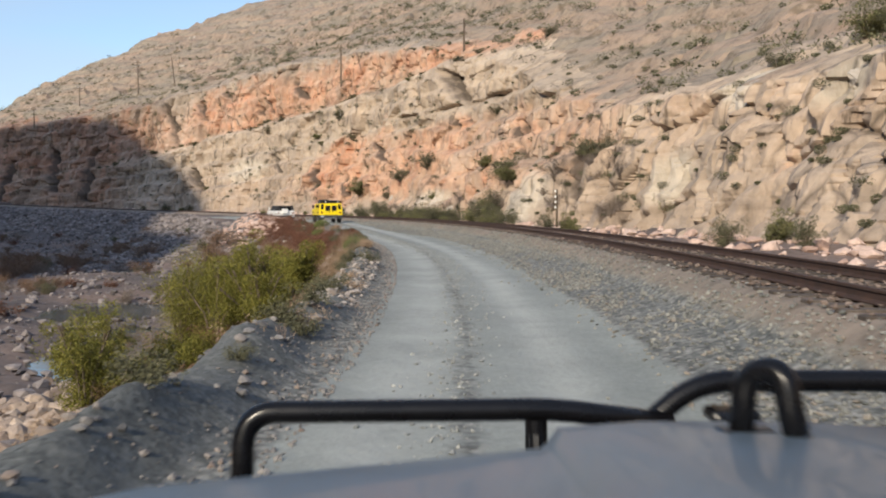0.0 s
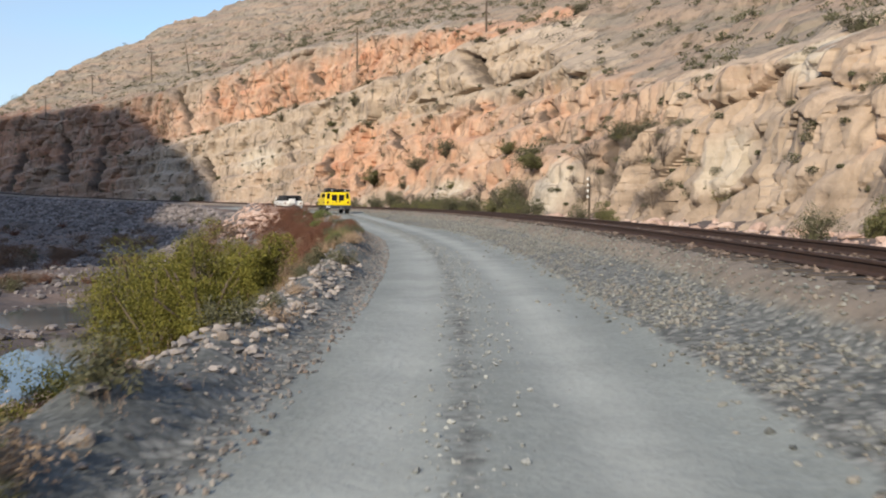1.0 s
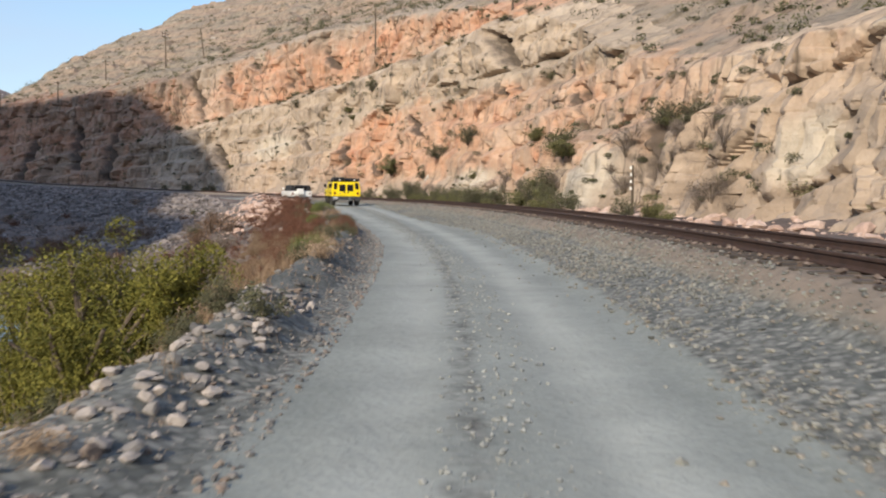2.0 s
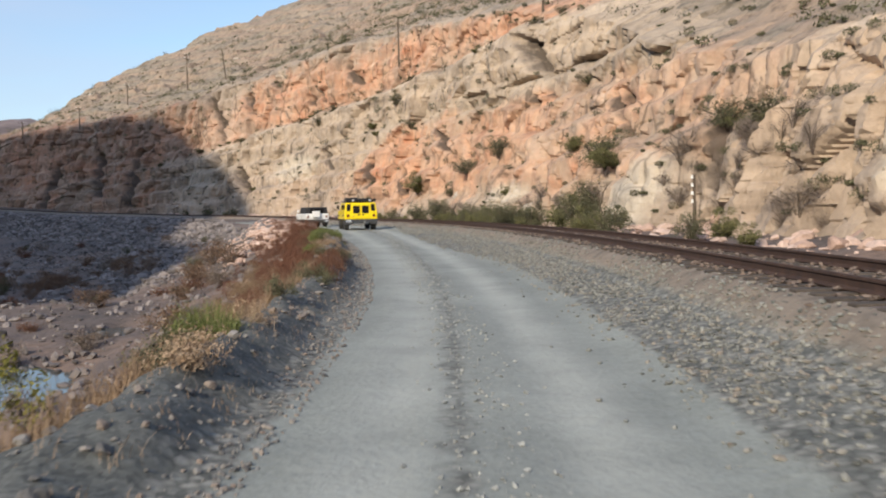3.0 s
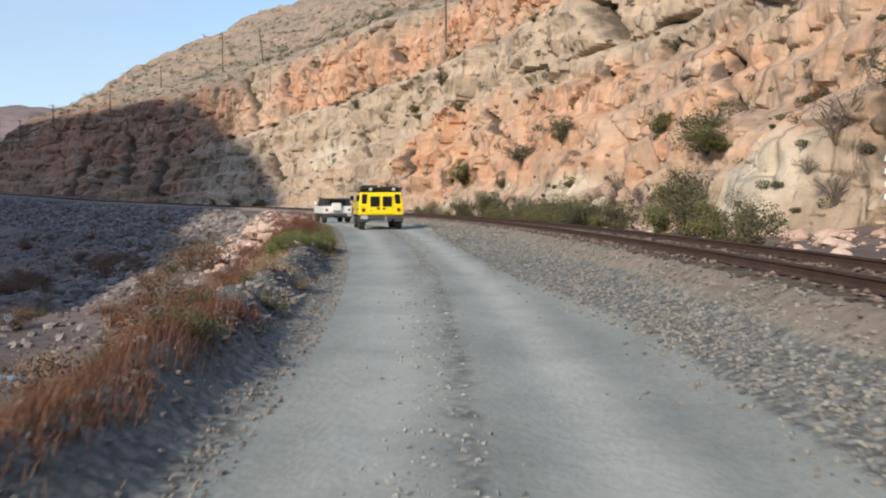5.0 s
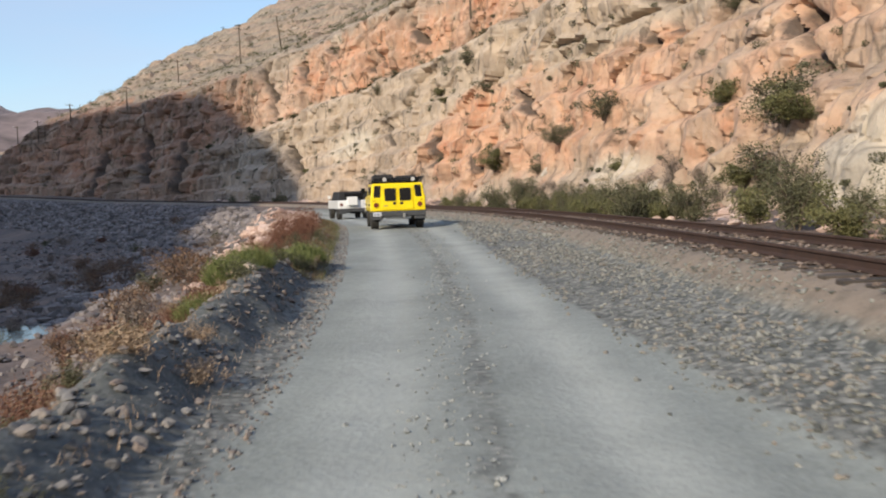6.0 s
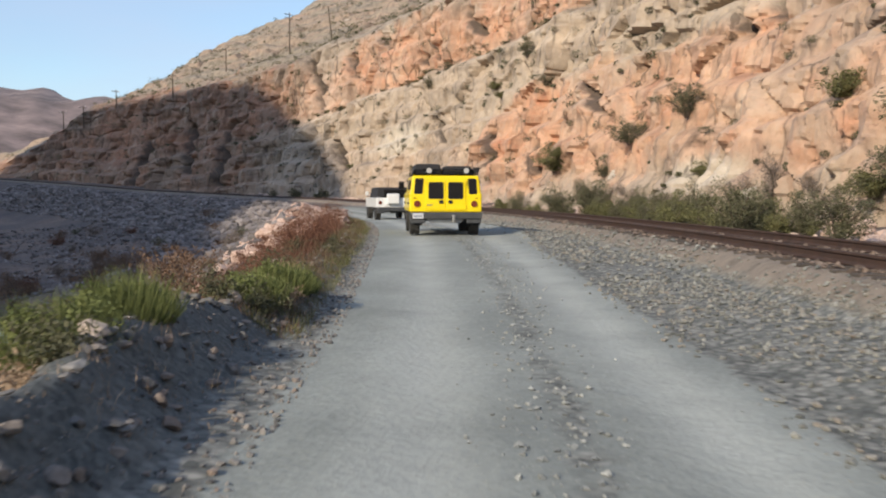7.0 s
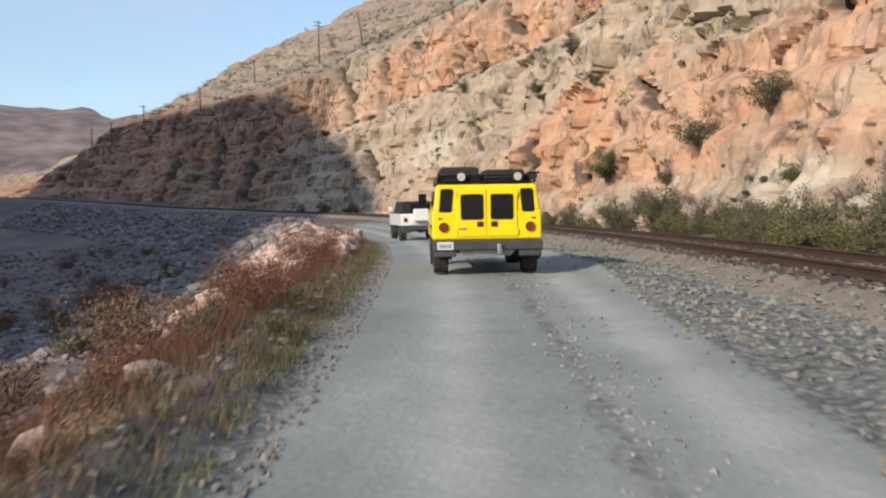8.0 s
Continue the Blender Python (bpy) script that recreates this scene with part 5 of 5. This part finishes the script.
GLASS = plain("dark_window_glass", (0.012, 0.012, 0.013), 0.06, 0, 0.05)


def wheel(parent, x, y, r=0.47, w=0.31):
    """A knobbly off-road tyre on a steel rim."""
    side = 1 if x > 0 else -1
    root = new("wheel")
    root.parent = parent
    root.matrix_basis = pose(x, y, r, 0, 90 * side, 0)
    bm = bmesh.new()
    rings = [(0.24, -w / 2 + 0.02), (0.36, -w / 2), (0.44, -w / 2 + 0.015), (r - 0.015, -w / 2 + 0.05), (r - 0.012, 0), (r - 0.015, w / 2 - 0.05), (0.44, w / 2 - 0.015), (0.36, w / 2), (0.24, w / 2 - 0.02)]
    n = 36
    vs = [[bm.verts.new((q * math.cos(2 * math.pi * k / n), q * math.sin(2 * math.pi * k / n), z)) for k in range(n)] for q, z in rings]
    for a, b in zip(vs, vs[1:]):
        for k in range(n):
            bm.faces.new((a[k], a[(k + 1) % n], b[(k + 1) % n], b[k]))
    for k in range(24):
        t = 2 * math.pi * k / 24
        for z in (-0.085, 0.085):
            m = Matrix.Rotation(t + (0.13 if z > 0 else 0), 4, "Z") @ Matrix.Translation((r - 0.012, 0, z)) @ Matrix.Diagonal((0.03, 0.07, 0.12, 1))
            bmesh.ops.create_cube(bm, size=1.0, matrix=m)
    bmesh.ops.recalc_face_normals(bm, faces=bm.faces)
    part("tyre", bm, TYRE, root)
    bm = bmesh.new()
    cyl(bm, (0, 0, -w / 2 + 0.05), (0, 0, w / 2 - 0.05), 0.245, n=28)
    cyl(bm, (0, 0, w / 2 - 0.05), (0, 0, w / 2 + 0.01), 0.09, n=16)
    for k in range(8):
        t = 2 * math.pi * k / 8
        cyl(bm, (0.17 * math.cos(t), 0.17 * math.sin(t), w / 2 - 0.05), (0.17 * math.cos(t), 0.17 * math.sin(t), w / 2 - 0.02), 0.018, n=6)
    part("rim", bm, BUMPER, root)
    return root


def tapered(bm, x0, x1, y0, y1, z0, z1, in_x, in_back, in_front, bevel):
    """A box whose top is drawn in."""
    low = [(x0, y0), (x1, y0), (x1, y1), (x0, y1)]
    high = [(x0 + in_x, y0 + in_back), (x1 - in_x, y0 + in_back), (x1 - in_x, y1 - in_front), (x0 + in_x, y1 - in_front)]
    a = [bm.verts.new((x, y, z0)) for x, y in low]
    b = [bm.verts.new((x, y, z1)) for x, y in high]
    bm.faces.new(a[::-1])
    bm.faces.new(b)
    for i in range(4):
        bm.faces.new((a[i], a[(i + 1) % 4], b[(i + 1) % 4], b[i]))
    if bevel:
        bmesh.ops.bevel(bm, geom=list(bm.edges), offset=bevel, segments=3, profile=0.5, affect="EDGES")
    return bm


def window(parent, x0, x1, z0, z1, y, slant=0.0):
    """A dark rear pane with rounded corners in a rubber frame; slant draws the outer upper corner in."""
    def outline(grow):
        xs0, xs1, zs0, zs1, r = x0 - grow, x1 + grow, z0 - grow, z1 + grow, 0.045
        pts = []
        for cx, cz, a0 in ((xs1 - r, zs1 - r, 0), (xs0 + r, zs1 - r, 90), (xs0 + r, zs0 + r, 180), (xs1 - r, zs0 + r, 270)):
            for k in range(5):
                t = radians(a0 + 22.5 * k)
                px, pz = cx + r * math.cos(t), cz + r * math.sin(t)
                pts.append((px - slant * (pz - z0) / (z1 - z0), pz))
        return pts
    root = None
    for name, grow, depth, mat in (("window_frame", 0.022, 0.012, CANVAS), ("pane", 0.0, 0.017, GLASS)):
        bm = bmesh.new()
        a = [bm.verts.new((px, y - depth, pz)) for px, pz in outline(grow)]
        b = [bm.verts.new((px, y + 0.01, pz)) for px, pz in outline(grow)]
        bm.faces.new(a)
        bm.faces.new(b[::-1])
        for i in range(len(a)):
            bm.faces.new((a[i], b[i], b[(i + 1) % len(a)], a[(i + 1) % len(a)]))
        bmesh.ops.recalc_face_normals(bm, faces=bm.faces)
        ob = part(name, bm, mat, root or parent)
        root = root or ob
    return root


def underside(root, y_rear, y_front):
    bm = bmesh.new()
    cyl(bm, (-0.8, y_rear, 0.47), (0.8, y_rear, 0.47), 0.06, n=10)
    box(bm, -0.17, 0.13, y_rear - 0.2, y_rear + 0.2, 0.36, 0.62, 0.06)
    part("rear_axle", bm, BUMPER, root)
    bm = bmesh.new()
    cyl(bm, (-0.8, y_front, 0.47), (0.8, y_front, 0.47), 0.06, n=10)
    part("front_axle", bm, BUMPER, root)
    part("chassis", box(bmesh.new(), -0.62, 0.62, 0.25, y_front + 0.5, 0.52, 0.74, 0.03), BUMPER, root)


def rear_details(root, x_lights, z_light, plate_x, paint):
    for x in x_lights:
        lamp = part("tail_light", cyl(bmesh.new(), (x, 0.01, z_light), (x, -0.035, z_light), 0.105, 0.095, 20), LAMP_RED, root, "round red-brown tail light")
        part("bezel", tube(bmesh.new(), [(x + 0.108 * math.cos(t), -0.012, z_light + 0.108 * math.sin(t)) for t in np.linspace(0, 2 * math.pi, 21)], 0.012, 6), paint, lamp)
    for x in (-0.93, 0.93):
        part("marker_lamp", box(bmesh.new(), x - 0.04, x + 0.04, -0.02, 0.01, 1.11, 1.135, 0.006, 1), LAMP_RED, root)
    plate = part("number_plate", box(bmesh.new(), plate_x - 0.16, plate_x + 0.16, -0.205, -0.19, 0.51, 0.67, 0.006, 1), PLATE, root, "pale number plate")
    for k in range(5):
        part("bar", box(bmesh.new(), plate_x - 0.12 + 0.05 * k, plate_x - 0.09 + 0.05 * k, -0.209, -0.204, 0.55, 0.62), MARKS, plate)


def wagon(m):
    """The boxy yellow off-road wagon with a loaded roof rack."""
    root = thing("off_road_wagon", m, "boxy yellow off-road wagon with a loaded black roof rack", "car")
    part("body", box(bmesh.new(), -1.09, 1.09, 0.0, 4.55, 0.70, 1.29, 0.045, 3), YELLOW, root)
    part("cabin", tapered(bmesh.new(), -1.07, 1.07, 0.003, 3.5, 1.27, 1.80, 0.075, 0.03, 0.42, 0.05), YELLOW, root)
    part("bonnet", tapered(bmesh.new(), -0.78, 0.78, 3.3, 4.5, 1.27, 1.37, 0.05, 0.0, 0.1, 0.03), YELLOW, root)
    for x0, x1, hx in ((-0.605, -0.008, -0.14), (0.008, 0.605, 0.14)):
        door = part("rear_door", box(bmesh.new(), x0, x1, -0.022, 0.02, 0.76, 1.70, 0.018, 2), YELLOW, root)
        wx = (x0 + x1) / 2 + (0.01 if x0 < 0 else -0.01)
        window(door, wx - 0.205, wx + 0.205, 1.12, 1.58, -0.022)
        part("latch", box(bmesh.new(), hx - 0.062, hx + 0.062, -0.05, -0.02, 0.96, 1.06, 0.012, 2), CANVAS, door, "black door latch")
        for z in (0.86, 1.60):
            edge_x = x0 if x0 < -0.1 else x1
            part("hinge", cyl(bmesh.new(), (edge_x, -0.03, z - 0.05), (edge_x, -0.03, z + 0.05), 0.016, n=8), YELLOW, door)
    for side in (-1, 1):
        window(root, *sorted((side * 0.72, side * 0.93)), 1.26, 1.69, 0.012, side * 0.035)
    part("badge", box(bmesh.new(), -0.56, -0.40, -0.027, -0.02, 0.90, 0.93), MARKS, root, "small dark badge")
    rear_details(root, (-0.86, 0.86), 0.95, -0.84, YELLOW)
    bm = box(bmesh.new(), -1.08, 1.08, -0.19, 0.05, 0.50, 0.70, 0.025, 2)
    box(bm, -1.06, -0.62, -0.16, 0.03, 0.37, 0.50, 0.02, 1)
    box(bm, 0.62, 1.06, -0.16, 0.03, 0.37, 0.50, 0.02, 1)
    part("bumper", bm, BUMPER, root, "dark grey steel bumper")
    part("tow_hook", box(bmesh.new(), 0.18, 0.27, -0.27, -0.17, 0.40, 0.62, 0.02, 2), STEEL, root, "bright tow hook")
    part("skid_plate", tapered(bmesh.new(), -0.45, 0.45, -0.05, 0.3, 0.38, 0.50, -0.12, 0, 0, 0.01), STEEL, root)
    for x in (-0.88, 0.88):
        part("mud_flap", box(bmesh.new(), x - 0.18, x + 0.18, 0.14, 0.155, 0.30, 0.72), CANVAS, root)
        for y in (0.82, 4.0):
            wheel(root, x * 1.03, y)
            part("wheel_arch", box(bmesh.new(), min(x, x * 1.26), max(x, x * 1.26), y - 0.58, y + 0.58, 0.92, 1.0, 0.03, 2), CANVAS, root)
    for side in (-1, 1):
        part("side_window", box(bmesh.new(), side * 1.045 - 0.012, side * 1.045 + 0.012, 0.3, 1.25, 1.34, 1.68, 0.01, 1), GLASS, root)
        part("side_window", box(bmesh.new(), side * 1.045 - 0.012, side * 1.045 + 0.012, 1.4, 2.25, 1.34, 1.68, 0.01, 1), GLASS, root)
        arm = part("mirror_arm", tube(bmesh.new(), [(side * 1.05, 2.95, 1.33), (side * 1.22, 2.9, 1.40), (side * 1.24, 2.9, 1.6)], 0.014, 6), BLACK, root)
        part("mirror", box(bmesh.new(), side * 1.24 - 0.09, side * 1.24 + 0.09, 2.86, 2.92, 1.42, 1.66, 0.02, 2), BLACK, arm)
    underside(root, 0.82, 4.0)
    rack = new("roof_rack")
    rack.parent = root
    tagged(rack, "black steel roof rack")
    for x in (-0.96, 0.96):
        part("side_rail", tube(bmesh.new(), [(x, 0.05, 1.83), (x, 0.05, 1.97), (x, 3.0, 1.97), (x, 3.0, 1.83)], 0.02, 8, 0.08), BLACK, rack)
    for k in range(8):
        part("crossbar", cyl(bmesh.new(), (-0.96, 0.05 + 0.42 * k, 1.84), (0.96, 0.05 + 0.42 * k, 1.84), 0.018, n=8), BLACK, rack)
    part("end_rail", cyl(bmesh.new(), (-0.96, 0.05, 1.97), (0.96, 0.05, 1.97), 0.018, n=8), BLACK, rack)
    part("luggage_bag", tapered(bmesh.new(), -0.98, -0.09, 0.10, 1.7, 1.85, 2.15, 0.07, 0.06, 0.1, 0.06), CANVAS, root, "black luggage bag")
    part("luggage_box", tapered(bmesh.new(), -0.05, 0.80, 0.14, 1.6, 1.85, 2.09, 0.04, 0.03, 0.1, 0.035), CANVAS, root, "black luggage box")
    part("rolled_awning", cyl(bmesh.new(), (0.93, 0.0, 1.96), (0.93, 2.2, 1.96), 0.085, n=12), CANVAS, root)
    part("shovel", box(bmesh.new(), 0.82, 1.06, -0.03, 0.06, 2.0, 2.04, 0.01, 1), CANVAS, root)
    for x in (-0.50, 0.62):
        lamp = part("work_lamp", cyl(bmesh.new(), (x, 0.10, 1.945), (x, 0.0, 1.945), 0.07, 0.095, 20), BLACK, root)
        part("lens", cyl(bmesh.new(), (x, 0.002, 1.945), (x, -0.012, 1.945), 0.085, 0.078, 20), LAMP_CLEAR, lamp, "round clear lens")
    part("antenna", cyl(bmesh.new(), (0.99, 0.35, 1.7), (1.0, 0.2, 2.75), 0.006, 0.003, 6), BLACK, root)
    return root


def pickup(m):
    """The white open off-roader ahead with a black canvas top."""
    root = thing("off_road_pickup", m, "white off-road pickup with a black canvas top on the gravel road", "car")
    part("body", box(bmesh.new(), -1.08, 1.08, 0.0, 4.5, 0.70, 1.27, 0.045, 3), WHITE, root)
    part("canvas_top", tapered(bmesh.new(), -1.04, 1.04, 0.06, 3.2, 1.27, 1.86, 0.09, 0.10, 0.4, 0.05), CANVAS, root, "black canvas top")
    part("rear_curtain", box(bmesh.new(), -0.62, 0.62, 0.06, 0.12, 1.30, 1.74, 0.02, 1), GLASS, root)
    part("bonnet", tapered(bmesh.new(), -0.78, 0.78, 3.2, 4.4, 1.25, 1.35, 0.05, 0.0, 0.1, 0.03), WHITE, root)
    gate = part("tailgate", box(bmesh.new(), -0.62, 0.62, -0.03, 0.02, 0.78, 1.24, 0.015, 2), WHITE, root)
    part("latch", box(bmesh.new(), -0.07, 0.07, -0.055, -0.028, 1.02, 1.10, 0.01, 1), CANVAS, gate)
    part("spare_wheel_cover", box(bmesh.new(), -0.50, 0.22, -0.26, -0.03, 0.92, 1.50, 0.06, 3), WHITE, root, "white square spare cover")
    rear_details(root, (-0.86, 0.86), 0.98, 0.84, WHITE)
    bm = box(bmesh.new(), -1.06, 1.06, -0.18, 0.05, 0.50, 0.72, 0.025, 2)
    box(bm, -1.04, -0.6, -0.15, 0.03, 0.38, 0.5, 0.02, 1)
    box(bm, 0.6, 1.04, -0.15, 0.03, 0.38, 0.5, 0.02, 1)
    part("bumper", bm, BUMPER, root, "black steel bumper")
    for x in (-0.9, 0.9):
        for y in (0.82, 4.0):
            wheel(root, x, y)
        arm = part("mirror_arm", tube(bmesh.new(), [(x * 1.18, 2.95, 1.30), (x * 1.33, 2.9, 1.38), (x * 1.36, 2.9, 1.56)], 0.014, 6), BLACK, root)
        part("mirror", box(bmesh.new(), x * 1.36 - 0.09, x * 1.36 + 0.09, 2.86, 2.92, 1.40, 1.62, 0.02, 2), WHITE, arm)
    underside(root, 0.82, 4.0)
    return root


wagon(spot(76.0, 0.0, float(road_rise(77.5)) - 0.01, 0.5))
pickup(spot(102.5, 0.15, float(road_rise(104.0)) - 0.01, 3.0))


def own_vehicle(m):
    """The silver off-roader from which the walk sets out: its front, with bonnet and brush guard, and an open tub."""
    root = thing("off_road_front", m, "dusty silver off-road vehicle with a black tubular brush guard", "car")
    c = 0.62                                   # the vehicle's middle, right of the driver
    bm = bmesh.new()
    ys = np.linspace(0.75, 2.32, 14)
    xs = [-0.80, -0.64, -0.15, 0.22, 0.235, 0.26, 0.45, 0.78, 1.0, 1.02, 1.05, 1.45, 1.86, 1.96]
    zs = [-0.105, -0.078, -0.052, -0.026, -0.012, 0.022, 0.034, 0.034, 0.022, -0.012, -0.026, -0.052, -0.078, -0.105]
    rows = []
    for y in ys:
        t = (y - 0.75) / 1.57
        base = 1.41 - 0.165 * t - 0.05 * max(0, (t - 0.93) / 0.07) ** 2
        rows.append([bm.verts.new((x, y - 0.09 * abs(x - c) ** 2 * t, base + z)) for x, z in zip(xs, zs)])
    for a, b in zip(rows, rows[1:]):
        for k in range(len(xs) - 1):
            bm.faces.new((a[k], a[k + 1], b[k + 1], b[k]))
    rim = [r[0] for r in rows] + rows[-1][1:] + [r[-1] for r in rows[-2::-1]]
    low = [bm.verts.new((v.co.x, v.co.y, v.co.z - 0.2)) for v in rim]
    for k in range(len(rim) - 1):
        bm.faces.new((rim[k], rim[k + 1], low[k + 1], low[k]))
    bmesh.ops.recalc_face_normals(bm, faces=bm.faces)
    part("bonnet", bm, SILVER, root, "dusty silver bonnet with a raised middle", smooth=True)
    for x in (0.24, 1.0):
        part("bonnet_pin", cyl(bmesh.new(), (x - 0.01, 2.33, 1.16), (x - 0.01, 2.345, 1.225), 0.022, n=10), BLACK, root)
    part("grille", box(bmesh.new(), -0.2, 1.44, 2.20, 2.28, 0.75, 1.12, 0.02, 1), BLACK, root)
    part("tub", box(bmesh.new(), -0.52, 1.76, -2.3, 2.2, 0.55, 0.98, 0.05, 2), SILVER, root)
    part("bumper", box(bmesh.new(), -0.5, 1.74, 2.28, 2.52, 0.52, 0.74, 0.03, 2), BUMPER, root)
    for x in (-0.34, 1.58):
        for y in (-1.55, 1.75):
            wheel(root, x, y)
    guard = new("brush_guard")
    guard.parent = root
    tagged(guard, "black tubular steel brush guard")
    for a, b, side in ((-0.53, 0.42, 1), (1.77, 0.82, -1)):
        high = 1.235 if side > 0 else 1.16
        part("side_hoop", tube(bmesh.new(), [(a, 2.50, 0.72), (a, 2.56, high), (b - 0.12 * side, 2.60, high), (b + 0.2 * side, 2.62, high - 0.045)], 0.031, 14, 0.09), BLACK, guard, smooth=True)
    part("middle_hoop", tube(bmesh.new(), [(0.30, 2.62, 0.72), (0.53, 2.64, 1.16), (0.70, 2.66, 1.30), (1.30 - 0.02, 2.66, 1.30), (1.40, 2.64, 1.16), (1.55, 2.62, 0.72)], 0.031, 14, 0.10), BLACK, guard, smooth=True)
    for x in (0.25, 0.99):
        part("upright", cyl(bmesh.new(), (x, 2.56, 0.7), (x, 2.59, 1.21 if x < 0.6 else 1.17), 0.03, n=12), BLACK, guard)
    part("headlamp_pod", box(bmesh.new(), 0.70, 0.83, 2.50, 2.62, 1.21, 1.245, 0.015, 2), BLACK, guard)
    part("lift_loop", tube(bmesh.new(), [(0.622, 2.02, 1.29), (0.632, 2.02, 1.435), (0.69, 1.97, 1.448), (0.715, 1.93, 1.28)], 0.027, 14, 0.05), BLACK, root, "black steel lifting loop", smooth=True)
    for x, y in ((0.622, 2.02), (0.715, 1.93)):
        part("loop_base", box(bmesh.new(), x - 0.05, x + 0.07, y - 0.03, y + 0.03, 1.295, 1.316, 0.008, 1), BLACK, root)
    return root


own_vehicle(pose(0, 0, 0))
